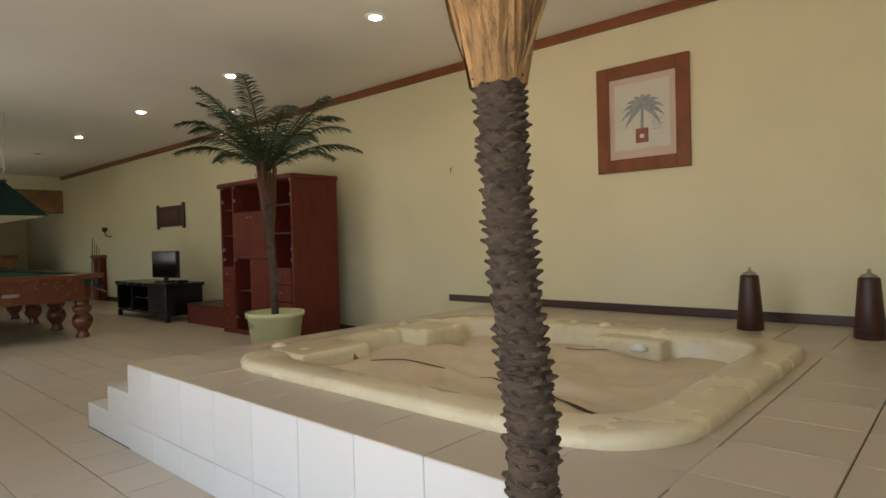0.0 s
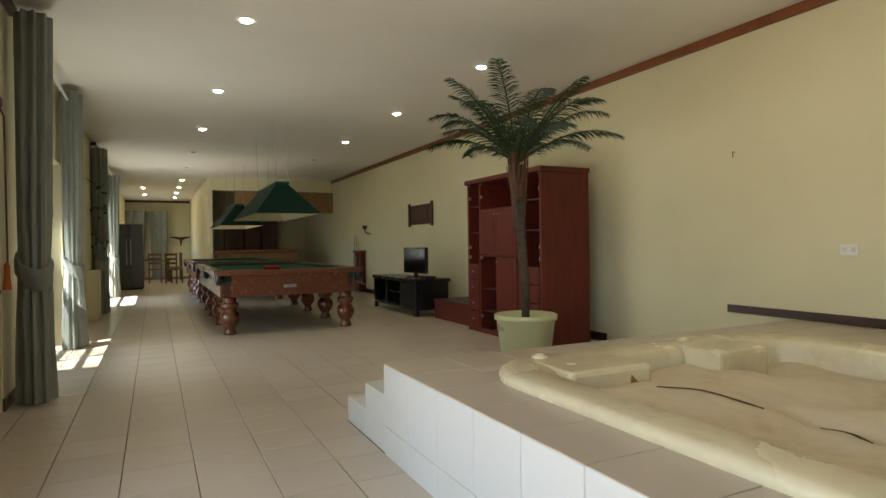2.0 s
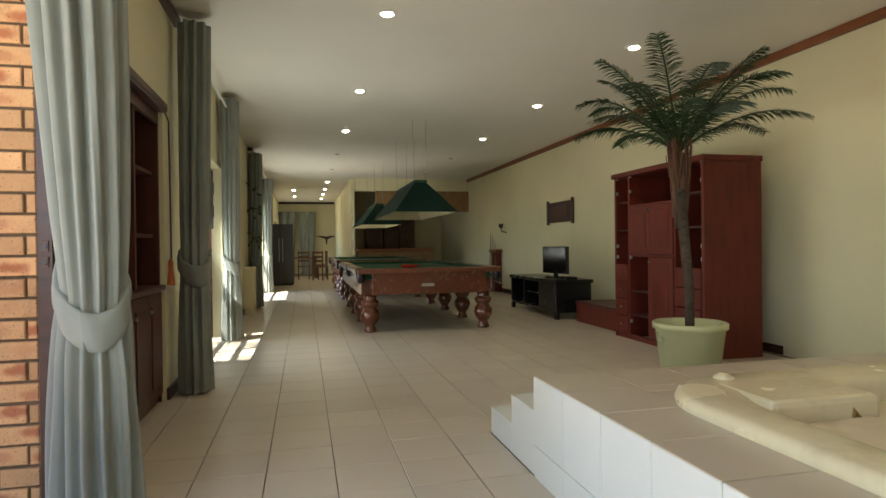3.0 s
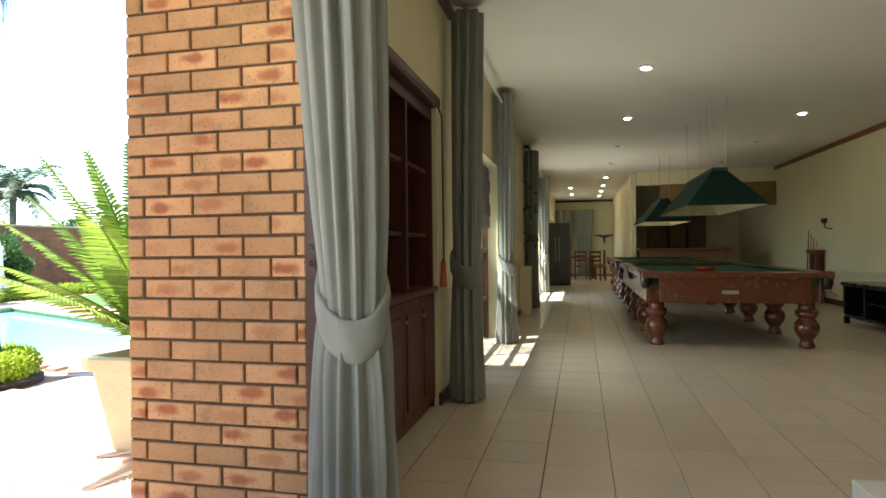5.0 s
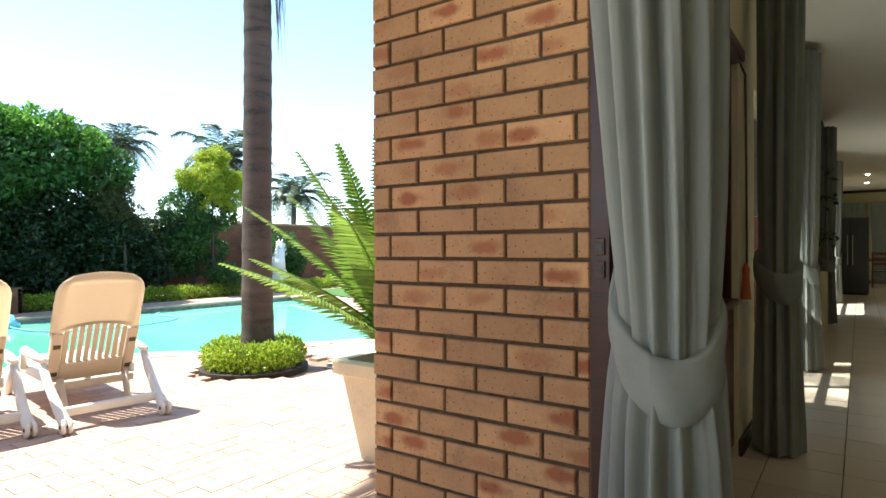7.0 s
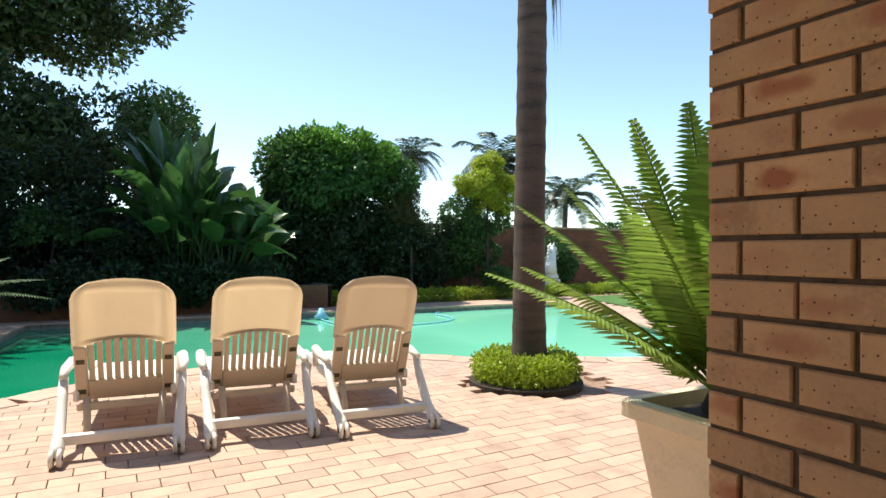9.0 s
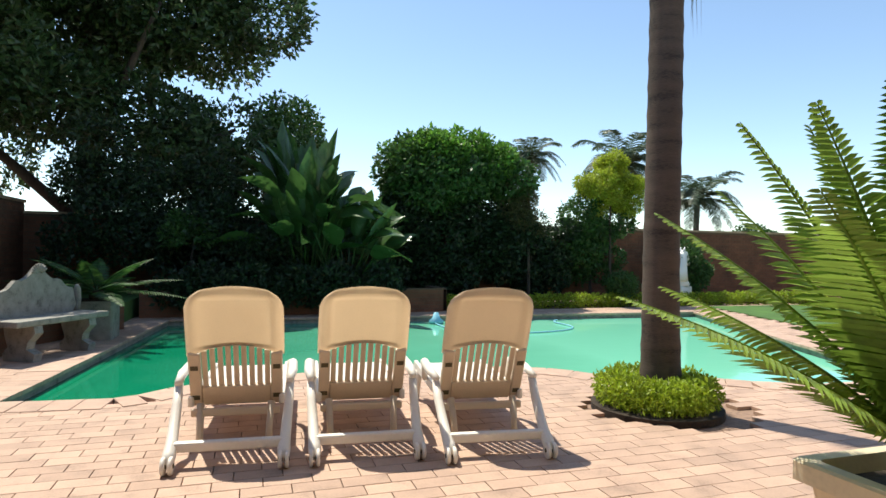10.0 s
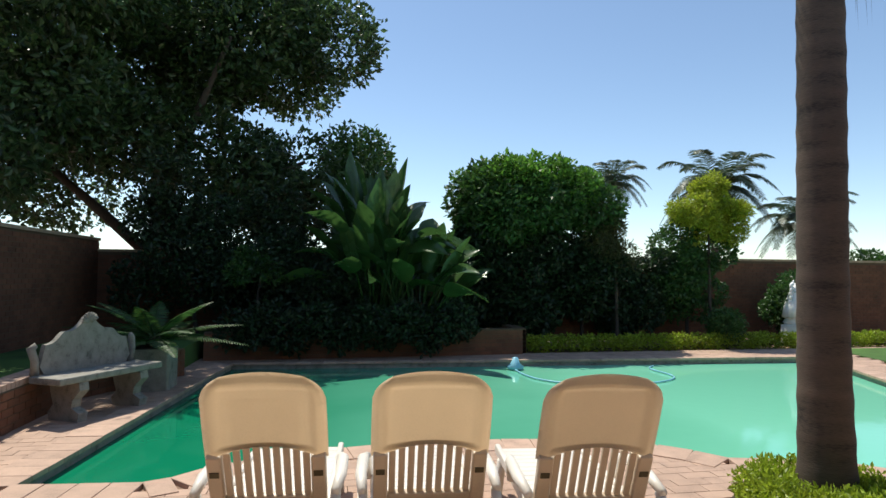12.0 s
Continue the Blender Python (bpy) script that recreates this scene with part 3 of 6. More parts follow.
# ---- palms indoors ----
def frond_mesh(bm, base, direction, length, droop, leaf, count, width, rise=0.5, tip=0.35):
    """A feather leaf: an arched midrib with narrow leaflets on both sides."""
    d = Vector((direction[0], direction[1], 0)).normalized()
    side = Vector((-d.y, d.x, 0))
    pts = []
    for i in range(13):
        t = i / 12
        pts.append(Vector(base) + d * length * t * (1 - 0.12 * t) + Vector((0, 0, length * (rise * t - droop * t * t))))
    tube(pts, [0.009 * (1 - 0.8 * i / 12) + 0.002 for i in range(13)], 5, bm)
    for i in range(count):
        t = 0.12 + 0.88 * i / (count - 1)
        k = min(11, int(t * 12))
        f = t * 12 - k
        p = pts[k].lerp(pts[k + 1], f)
        along = (pts[k + 1] - pts[k]).normalized()
        up = side.cross(along).normalized() * -1
        ln = leaf * (0.45 + 0.55 * math.sin(math.pi * min(1, 0.15 + t * 0.85)) ** 0.6) * (1 - tip * t) * random.uniform(0.9, 1.08)
        for s in (-1, 1):
            q = (side * s * 0.8 + along * 0.55 + Vector((0, 0, random.uniform(-0.25, 0.12)))).normalized()
            w = along * width
            mid, end = p + q * ln * 0.5 - Vector((0, 0, 0.02 * ln)), p + q * ln - Vector((0, 0, 0.22 * ln))
            v = [bm.verts.new(c) for c in (p - w * 0.4, p + w * 0.4, mid + w * 0.5, end, mid - w * 0.5)]
            bm.faces.new(v)


def spiky_trunk(palm, path, r0, r1, spacing, reach):
    n = len(path) - 1
    fine, radii = [], []
    for i in range(61):
        t = i / 60 * n
        k = min(n - 1, int(t))
        fine.append(Vector(path[k]).lerp(Vector(path[k + 1]), t - k))
        radii.append((r0 + (r1 - r0) * i / 60) * (1 + 0.05 * math.sin(i * 2.4)))
    part("trunk", tube(fine, radii, 18), "bark", palm, "brown fibrous trunk", True)
    bm = bmesh.new()
    total = sum((fine[i + 1] - fine[i]).length for i in range(60))
    rows = int(total / spacing)
    for j in range(rows):
        t = (j + 0.5) / rows * 60
        k = min(59, int(t))
        c = fine[k].lerp(fine[k + 1], t - k)
        r = radii[k]
        for a in range(9):
            ang = 2 * math.pi * (a + 0.5 * (j % 2)) / 9 + random.uniform(-0.12, 0.12)
            o = Vector((math.cos(ang), math.sin(ang), 0))
            s = Vector((-o.y, o.x, 0))
            g = reach * random.uniform(0.6, 1.25)
            z = random.uniform(-0.004, 0.004)
            b = c + o * (r - 0.006) + Vector((0, 0, z))
            h, w = spacing * 0.62, r * 0.5
            v = [bm.verts.new(q) for q in (b - s * w - Vector((0, 0, h * 0.6)), b + s * w - Vector((0, 0, h * 0.6)), b + s * w * 0.6 + Vector((0, 0, h * 0.4)), b - s * w * 0.6 + Vector((0, 0, h * 0.4)))]
            tp = [bm.verts.new(q) for q in (b + o * g + Vector((0, 0, h * 0.15)) - s * w * 0.3, b + o * g + Vector((0, 0, h * 0.15)) + s * w * 0.3, b + o * g * 0.9 + Vector((0, 0, h * 0.42)))]
            bm.faces.new((v[0], v[1], tp[1], tp[0]))
            bm.faces.new((v[1], v[2], tp[2], tp[1]))
            bm.faces.new((v[3], v[0], tp[0], tp[2]))
            bm.faces.new((v[2], v[3], tp[2]))
            bm.faces.new((tp[0], tp[1], tp[2]))
    o = part("bark_stubs", bm, "spike", palm, "rows of cut leaf stubs")
    o["kind"] = "stuff"


def husk(palm, base, height, r0, r1, count, material="husk"):
    bm = bmesh.new()
    for i in range(count):
        a = 2 * math.pi * i / count * 1.0 + random.uniform(-0.2, 0.2)
        o = Vector((math.cos(a), math.sin(a), 0))
        s = Vector((-o.y, o.x, 0))
        lay = random.uniform(0.75, 1.0)
        h = height * random.uniform(0.75, 1.1)
        w = random.uniform(0.006, 0.018)
        prev = None
        for k in range(6):
            t = k / 5
            r = (r0 + (r1 - r0) * t ** 1.15) * lay + 0.01 * math.sin(5 * t + i)
            p = Vector(base) + o * r + Vector((0, 0, h * t)) + s * 0.02 * math.sin(i * 1.7 + 3 * t)
            ww = w * (1 - 0.6 * t)
            cur = (bm.verts.new(p - s * ww), bm.verts.new(p + o * 0.006), bm.verts.new(p + s * ww))
            if prev:
                bm.faces.new((prev[0], prev[1], cur[1], cur[0]))
                bm.faces.new((prev[1], prev[2], cur[2], cur[1]))
            prev = cur
    part("husk", bm, material, palm, "dry fibre sheath below the crown")
    part("collar", lathe([(r0 * 0.95, base[2] - 0.09), (r0 * 1.02, base[2] - 0.05), (r0 * 0.96, base[2]), (r0 * 1.1, base[2] + 0.10), (r1 * 0.7, base[2] + height * 0.6)], 18, at=(base[0], base[1])), "bark", palm, "", True)


# tall palm beside the platform
palm = thing("artificial_palm", pose(-1.36, 0.825, 0), "tall artificial palm with a dark spiky trunk and dry husk", "artificial palm")
palm.scale = (1.04, 1.04, 1.02)
spiky_trunk(palm, [(0.06, -0.03, 0.0), (0.03, -0.01, 0.5), (0.0, 0.03, 0.82), (-0.07, 0.09, 1.05), (-0.115, 0.13, 1.28), (-0.14, 0.155, 1.46)], 0.039, 0.043, 0.025, 0.017)
husk(palm, (-0.14, 0.155, 1.44), 0.45, 0.040, 0.17, 130)
for i in range(16):
    bm = bmesh.new()
    a = 2 * math.pi * i / 16
    frond_mesh(bm, (-0.14, 0.155, 1.86), (math.cos(a), math.sin(a)), random.uniform(0.7, 0.85), 0.3, 0.22, 30, 0.014, rise=0.95 + 0.25 * (i % 3))
    part("frond", bm, "frond", palm)

# palm in the glazed pot near the wall unit
pot = thing("plant_pot", pose(-5.56, 2.99, 0), "large pale green glazed pot on the tiled floor", "plant pot")
part("body", lathe([(0.17, 0.0), (0.18, 0.01), (0.245, 0.50), (0.262, 0.505), (0.264, 0.545), (0.255, 0.55), (0.24, 0.545), (0.225, 0.44), (0.0, 0.44)], 36), "pot", pot, "", True)
part("soil", lathe([(0.222, 0.44), (0.20, 0.47), (0.1, 0.475), (0.0, 0.47)], 24), "soil", pot)
palm2 = thing("artificial_palm", pose(-5.56, 2.99, 0.46), "artificial palm with feathery dark green fronds in a glazed pot", "artificial palm")
part("trunk", tube([(0, 0, 0), (-0.03, 0.02, 0.35), (-0.2, 0.1, 0.75), (-0.38, 0.2, 1.1), (-0.46, 0.24, 1.4)], [0.033, 0.035, 0.039, 0.044, 0.046], 16), "bark", palm2, "", True)
husk(palm2, (-0.40, 0.21, 0.88), 0.6, 0.045, 0.10, 70, "husk_dark")
for i in range(23):
    a = 2 * math.pi * i / 23 + random.uniform(-0.1, 0.1)
    bm = bmesh.new()
    up = i % 3
    frond_mesh(bm, (-0.46, 0.24, 1.42), (math.cos(a), math.sin(a)), (1.02, 0.98, 0.8)[up] * random.uniform(0.92, 1.05), (0.55, 0.78, 0.7)[up], 0.23, 58, 0.010, rise=(0.75, 1.25, 1.65)[up])
    part("frond", bm, "frond", palm2)


# ---- wall unit, television, plaque ----
UW0, UW1, UY0, UY1, UH = -8.35, -7.14, 3.95, 4.60, 1.92
unit = thing("wall_unit", pose(UW0, UY0, 0), "tall reddish cherry wall unit with open shelves, drawers and panelled doors", "wall unit")
unit.scale = (1.39, 1.0, 1.0)
W, D, H = UW1 - UW0, UY1 - UY0, UH
part("side_panel", box(0, 0.0, 0.0, 0.025, D, H, 0.003), "cherry", unit)
part("side_panel", box(W - 0.03, 0.0, 0.0, W, D, H, 0.003), "cherry", unit)
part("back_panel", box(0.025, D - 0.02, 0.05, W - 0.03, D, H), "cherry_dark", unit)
part("top", box(-0.025, -0.03, H, W + 0.02, D, H + 0.06, 0.012), "cherry", unit, "moulded cornice top")
part("plinth", box(0.026, 0.012, 0, W - 0.031, 0.05, 0.06), "cherry", unit)
for x in (0.22, 0.86):
    part("divider", box(x, 0.004, 0.06, x + 0.022, D - 0.02, H), "cherry", unit)
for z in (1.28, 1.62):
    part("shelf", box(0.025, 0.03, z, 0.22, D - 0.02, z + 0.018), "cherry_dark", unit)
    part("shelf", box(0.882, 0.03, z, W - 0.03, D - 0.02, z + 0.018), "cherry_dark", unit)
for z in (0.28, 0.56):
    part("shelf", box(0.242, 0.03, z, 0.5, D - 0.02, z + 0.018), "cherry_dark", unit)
part("shelf", box(0.242, 0.006, 0.98, 0.86, D - 0.02, 1.005), "cherry", unit)
part("shelf", box(0.242, 0.006, 1.56, 0.86, D - 0.02, 1.58), "cherry", unit)
for x0, x1, z0, z1 in ((0.246, 0.55, 1.01, 1.555), (0.554, 0.857, 1.01, 1.555), (0.53, 0.857, 0.07, 0.975)):
    d = part("door", box(x0, -0.012, z0, x1, 0.006, z1, 0.004), "cherry", unit)
    part("panel", box(x0 + 0.05, -0.019, z0 + 0.06, x1 - 0.05, -0.012, z1 - 0.06, 0.003), "cherry", d)
    part("knob", lathe([(0.006, 0), (0.012, 0.008), (0.011, 0.018), (0, 0.02)], 10), "metal", d, "small steel knob", m=pose(x0 + 0.03 if x0 > 0.5 else x1 - 0.03, -0.012, z1 - 0.05, 90, 0, 0))
for c0, c1 in ((0.027, 0.218), (0.884, W - 0.032)):
    for i in range(4):
        d = part("drawer", box(c0, -0.012, 0.07 + i * 0.205, c1, 0.006, 0.265 + i * 0.205, 0.004), "cherry", unit)
        part("knob", lathe([(0.006, 0), (0.012, 0.008), (0.011, 0.018), (0, 0.02)], 10), "metal", d, "small steel knob", m=pose((c0 + c1) / 2, -0.012, 0.17 + i * 0.205, 90, 0, 0))
for x in (0.03, 0.246, W - 0.04):
    for z in (0.2, 0.95, 1.08, 1.72, 1.9):
        part("hinge", box(x, 0.0, z, x + 0.012, 0.03, z + 0.04, 0.003), "metal", unit, "steel cup hinge")

stand = thing("tv_stand", pose(-11.95, 3.85, 0), "low black lacquered television stand with open bays", "tv stand")
stand.scale = (1.25, 1.0, 1.08)
part("top", box(0, 0, 0.50, 1.62, 0.62, 0.55, 0.006), "black", stand)
part("base", box(0.03, 0.03, 0.09, 1.59, 0.60, 0.13, 0.004), "black", stand)
part("back", box(0.03, 0.58, 0.13, 1.59, 0.6, 0.50), "black", stand)
for x in (0.02, 0.52, 1.06, 1.56):
    part("upright", box(x, 0.02, 0.13, x + 0.04, 0.58, 0.50, 0.003), "black", stand)
part("shelf", box(0.56, 0.04, 0.31, 1.06, 0.56, 0.33), "black", stand)
part("door", box(1.10, 0.012, 0.14, 1.56, 0.03, 0.49, 0.004), "black", stand)
for x in (0.02, 1.54):
    for y in (0.02, 0.54):
        part("leg", box(x, y, 0, x + 0.06, y + 0.06, 0.09, 0.004), "black", stand)
tv = thing("television", pose(-10.72, 4.2, 0.595, 0, 0, 8), "black flat screen television on a stand", "television")
part("housing", box(-0.36, -0.02, 0.06, 0.36, 0.04, 0.50, 0.01), "black", tv)
part("screen", box(-0.335, -0.024, 0.09, 0.335, -0.02, 0.475), "screen", tv)
part("neck", box(-0.05, 0.0, 0.012, 0.05, 0.03, 0.07, 0.005), "black", tv)
part("foot", box(-0.16, -0.09, 0, 0.16, 0.1, 0.014, 0.006), "black", tv)
remote = thing("media_player", pose(-10.2, 4.2, 0.595), "small flat black media player on the stand", "media player")
part("body", box(-0.13, -0.08, 0, 0.13, 0.08, 0.035, 0.006), "black", remote)
chest = thing("low_chest", pose(-9.75, 4.1, 0), "low red-brown wooden chest between stand and wall unit", "chest")
part("body", box(0, 0, 0.0, 1.6, 0.6, 0.27, 0.006), "cherry", chest)
part("lid", box(-0.01, -0.012, 0.27, 1.61, 0.6, 0.30, 0.006), "cherry_dark", chest)

plaque = thing("wooden_plaque", pose(-11.95, NORTH, 1.73), "carved dark brown wooden scroll plaque on the wall", "plaque")
part("board", box(-0.5, -0.03, -0.19, 0.5, 0.0, 0.19, 0.01), "dark_trim", plaque)
for x in (-0.54, 0.54):
    part("rod", tube([(x, -0.025, -0.23), (x, -0.025, 0.23)], 0.028), "dark_trim", plaque, "rounded end rod")
part("relief", box(-0.36, -0.042, -0.11, 0.36, -0.03, 0.11, 0.006), "niche", plaque)

# ---- framed palm print ----
pic = thing("framed_print", pose(-2.87, NORTH, 2.155), "reddish wood framed palm tree print on the wall", "picture")
PW, PH = 0.40, 0.455
for x0, z0, x1, z1 in ((-PW, -PH, -PW + 0.11, PH), (PW - 0.11, -PH, PW, PH), (-PW + 0.11, PH - 0.11, PW - 0.11, PH), (-PW + 0.11, -PH, PW - 0.11, -PH + 0.11)):
    part("frame_bar", box(x0, -0.035, z0, x1, 0.0, z1, 0.006), "red_trim", pic)
part("mount", box(-0.29, -0.012, -0.345, 0.29, -0.004, 0.345), "mount", pic, "pinkish mount")
part("sheet", box(-0.24, -0.015, -0.27, 0.24, -0.012, 0.29), "paper", pic, "pale print sheet")
bm = bmesh.new()
for i in range(11):
    a = radians(-35 + 25 * i)
    prev = None
    for k in range(8):
        t = k / 7
        x = 0.01 + 0.19 * t * math.cos(a)
        z = 0.08 + 0.17 * t * math.sin(a) + 0.05 * t - 0.12 * t * t
        w = 0.018 * math.sin(math.pi * (0.15 + 0.85 * t)) + 0.002
        nx, nz = -math.sin(a), math.cos(a)
        cur = (bm.verts.new((x + nx * w, -0.0162 - 0.0004 * i, z + nz * w)), bm.verts.new((x - nx * w, -0.0162 - 0.0004 * i, z - nz * w)))
        if prev:
            bm.faces.new((prev[0], prev[1], cur[1], cur[0]))
        prev = cur
part("printed_crown", bm, "ink", pic, "blue-grey printed palm crown")
part("printed_trunk", slab([(-0.008, 0), (0.02, 0), (0.024, 0.2), (0.004, 0.2)], 0.0155, 0.0165), "ink", pic, "", m=pose(-0.005, 0, -0.1, 90, 0, 0))
part("printed_tub", box(-0.055, -0.0167, -0.22, 0.055, -0.015, -0.10), "ink_red", pic, "red-brown printed plant box")
part("printed_label", box(-0.018, -0.018, -0.18, 0.018, -0.0167, -0.15), "paper", pic)
for i in range(6):
    part("text_line", box(0.09, -0.016, -0.12 + i * 0.018, 0.09 + 0.1 * (0.7 + 0.3 * ((i * 7) % 3) / 2), -0.015, -0.116 + i * 0.018), "ink", pic)

# tapered dark vases on the platform
vase = thing("floor_lantern", pose(-1.94, 4.4, PZ), "dark brown tapered lantern with a metal cap standing on the platform", "lantern", "lanterns along the wall")
part("body", lathe([(0.105, 0), (0.11, 0.01), (0.075, 0.46), (0.07, 0.475), (0.0, 0.475)], 4 * 6), "dark_trim", vase, "", True)
part("cap", lathe([(0.055, 0.475), (0.058, 0.49), (0.03, 0.505), (0.012, 0.515), (0.012, 0.54), (0.0, 0.545)], 20), "metal", vase, "steel cap with wick holder", True)
vase.scale = (0.78, 0.78, 0.78)
copy_thing(vase, pose(-1.27, 4.38, PZ))


def plate(x, z, name, label):
    p = thing(name, pose(x, NORTH, z), label, "wall socket")
    part("plate", box(-0.065, -0.01, -0.04, 0.065, 0, 0.04, 0.003), "white", p)
    for dx in (-0.03, 0.03):
        part("rocker", box(dx - 0.012, -0.016, -0.018, dx + 0.012, -0.01, 0.018, 0.002), "tub", p)


plate(-4.03, 1.06, "wall_socket", "cream double wall socket with a worn surround")
plate(-14.9, 1.25, "light_switch", "white light switch plate")
hook = thing("wall_nail", pose(-5.0, NORTH, 1.93), "small bent nail with a scrap of string", "nail")
part("nail", tube([(0, 0, 0), (0, -0.03, 0.004), (0.004, -0.032, -0.05)], 0.004, 6), "dark_trim", hook)


# ---- downlights ----
def downlight(x, y, lit):
    d = thing("downlight", pose(x, y, CEIL), "round recessed ceiling downlight, lit" if lit else "round recessed ceiling downlight, unlit", "downlight", "ceiling downlights")
    part("ring", lathe([(0.052, -0.001), (0.085, -0.001), (0.085, -0.006), (0.07, -0.014), (0.052, -0.012)], 24), "white", d, "white ring", True)
    part("bulb", lathe([(0.05, -0.004), (0.048, -0.016), (0.03, -0.024), (0.0, -0.026)], 18), "lampbulb" if lit else "off_bulb", d, "", True)
    if lit:
        s = new("spot", bpy.data.lights.new("spot", "SPOT"))
        s.data.energy, s.data.spot_size, s.data.spot_blend, s.data.color, s.data.shadow_soft_size = 1.7, radians(110), 0.8, (1.0, 0.82, 0.58), 0.04
        s.matrix_world = look((x, y, CEIL - 0.04), (x, y, 0))


for x, lit in ((-6.5, 1), (-8.95, 1), (-11.5, 1), (-14.0, 0), (-16.4, 0), (-19.3, 1), (-21.5, 1), (-23.5, 1), (-25.5, 1)):
    downlight(x, 0.9, lit)
for x, lit in ((-4.48, 1), (-6.86, 1), (-9.3, 1), (-11.85, 1), (-14.2, 0), (-17.0, 0)):
    downlight(x, 3.34, lit)
downlight(-22.0, -0.1, 1)
downlight(-24.5, -0.1, 1)


# ---- snooker table with lamp canopy ----
tab = thing("snooker_table", pose(-11.3, 1.84, 0), "full size mahogany snooker table with turned bulbous legs and green baize", "snooker table", "snooker tables")
L2, W2 = 1.98, 0.97
part("bed", box(-L2 + 0.12, -W2 + 0.12, 0.70, L2 - 0.12, W2 - 0.12, 0.795, 0.004), "baize", tab, "green baize playing surface")
for s in (-1, 1):
    part("end_rail", box(s * L2, -W2, 0.775, s * (L2 - 0.13), W2, 0.845, 0.012), "mahogany", tab)
    part("side_rail", box(-L2 + 0.13, s * W2, 0.775, L2 - 0.13, s * (W2 - 0.13), 0.845, 0.012), "mahogany", tab)
    part("cushion", box(s * (L2 - 0.13), -W2 + 0.2, 0.79, s * (L2 - 0.18), W2 - 0.2, 0.838, 0.008), "baize", tab)
    for h in (-1, 1):
        part("cushion", box(h * 0.08, s * (W2 - 0.13), 0.79, h * (L2 - 0.24), s * (W2 - 0.18), 0.838, 0.008), "baize", tab)
    part("end_apron", box(s * (L2 - 0.06), -W2 + 0.2, 0.50, s * (L2 - 0.11), W2 - 0.2, 0.775, 0.006), "mahogany", tab)
    part("side_apron", box(-L2 + 0.12, s * (W2 - 0.06), 0.50, L2 - 0.12, s * (W2 - 0.11), 0.775, 0.006), "mahogany", tab)
LEG = [(0.075, 0.0), (0.085, 0.02), (0.07, 0.05), (0.06, 0.09), (0.085, 0.12), (0.115, 0.17), (0.125, 0.22), (0.115, 0.27), (0.085, 0.31), (0.075, 0.325), (0.10, 0.345), (0.115, 0.38), (0.11, 0.41), (0.08, 0.43), (0.085, 0.45), (0.085, 0.50)]
for x in (-1.75, -0.6, 0.6, 1.72):
    for y in (-0.78, 0.78):
        g = part("leg", lathe([(r, z) for r, z in LEG], 20, at=(x, y)), "mahogany", tab, "turned bulbous leg", True)
        part("block", box(x - 0.09, y - 0.09, 0.50, x + 0.09, y + 0.09, 0.77, 0.01), "mahogany", g)
for x in (-L2 + 0.07, 0.0, L2 - 0.07):
    for s in (-1, 1):
        k = part("pocket", lathe([(0.035, 0.66), (0.05, 0.70), (0.06, 0.79), (0.062, 0.846), (0.05, 0.847), (0.045, 0.79), (0.0, 0.69)], 14, at=(x, s * (W2 - 0.05))), "black", tab, "black net pocket", True)
part("maker_plate", box(L2 - 0.059, -0.12, 0.60, L2 - 0.052, 0.05, 0.64, 0.002), "metal", tab, "small white maker's plate")
part("rest_hook", tube([(L2 - 0.35, W2 - 0.06, 0.72), (L2 - 0.35, W2 + 0.08, 0.70), (L2 - 0.35, W2 + 0.09, 0.60), (L2 - 0.2, W2 + 0.09, 0.58), (L2 - 0.2, W2 - 0.04, 0.64)], 0.008, 6), "metal", tab, "steel cue rest bracket")
for i in range(5):
    for j in range(i + 1):
        b = tagged(part("snooker_ball", lathe([(0.026 * math.sin(math.pi * k / 8) + 0.0005, 0.026 - 0.026 * math.cos(math.pi * k / 8)) for k in range(9)], 12), "red_ball", None, "", True, pose(-10.75 - i * 0.048, 1.84 + (j - i / 2) * 0.054, 0.7955)), "glossy red snooker ball on green baize", "ball", "red balls")
copy_thing(tab, pose(-16.3, 1.84, 0))

lamp = thing("billiard_lamp", pose(-11.3, 1.93, 0), "long dark green billiard lamp canopy with pale lining, hung on chains", "lamp", "billiard lamps")


def canopy(x0, x1, hw, z0, z1, bm, inset, hw2):
    lo = [bm.verts.new(p) for p in ((x0, -hw, z0), (x1, -hw, z0), (x1, hw, z0), (x0, hw, z0))]
    hi = [bm.verts.new(p) for p in ((x0 + inset, -hw2, z1), (x1 - inset, -hw2, z1), (x1 - inset, hw2, z1), (x0 + inset, hw2, z1))]
    for i in range(4):
        bm.faces.new((lo[i], lo[(i + 1) % 4], hi[(i + 1) % 4], hi[i]))
    return bm, hi


bm, hi = canopy(-1.4, 1.3, 0.46, 1.62, 2.08, bmesh.new(), 0.45, 0.09)
bm.faces.new(hi)
bmesh.ops.solidify(bm, geom=bm.faces, thickness=0.012)
part("canopy", bm, "lampgreen", lamp, "dark green pyramid canopy")
bm, hi = canopy(-1.385, 1.285, 0.445, 1.618, 2.03, bmesh.new(), 0.45, 0.09)
part("lining", bm, "lampgold", lamp, "pale lining")
part("cap", box(-0.97, -0.1, 2.08, 0.87, 0.1, 2.12, 0.01), "lampgreen", lamp)
for x in (-0.9, 0.8):
    for y in (-0.08, 0.08):
        part("chain", tube([(x, y, 2.08), (x, y * 1.3, CEIL)], 0.004, 5), "metal", lamp, "thin steel wire")
copy_thing(lamp, pose(-16.3, 1.93, 0))

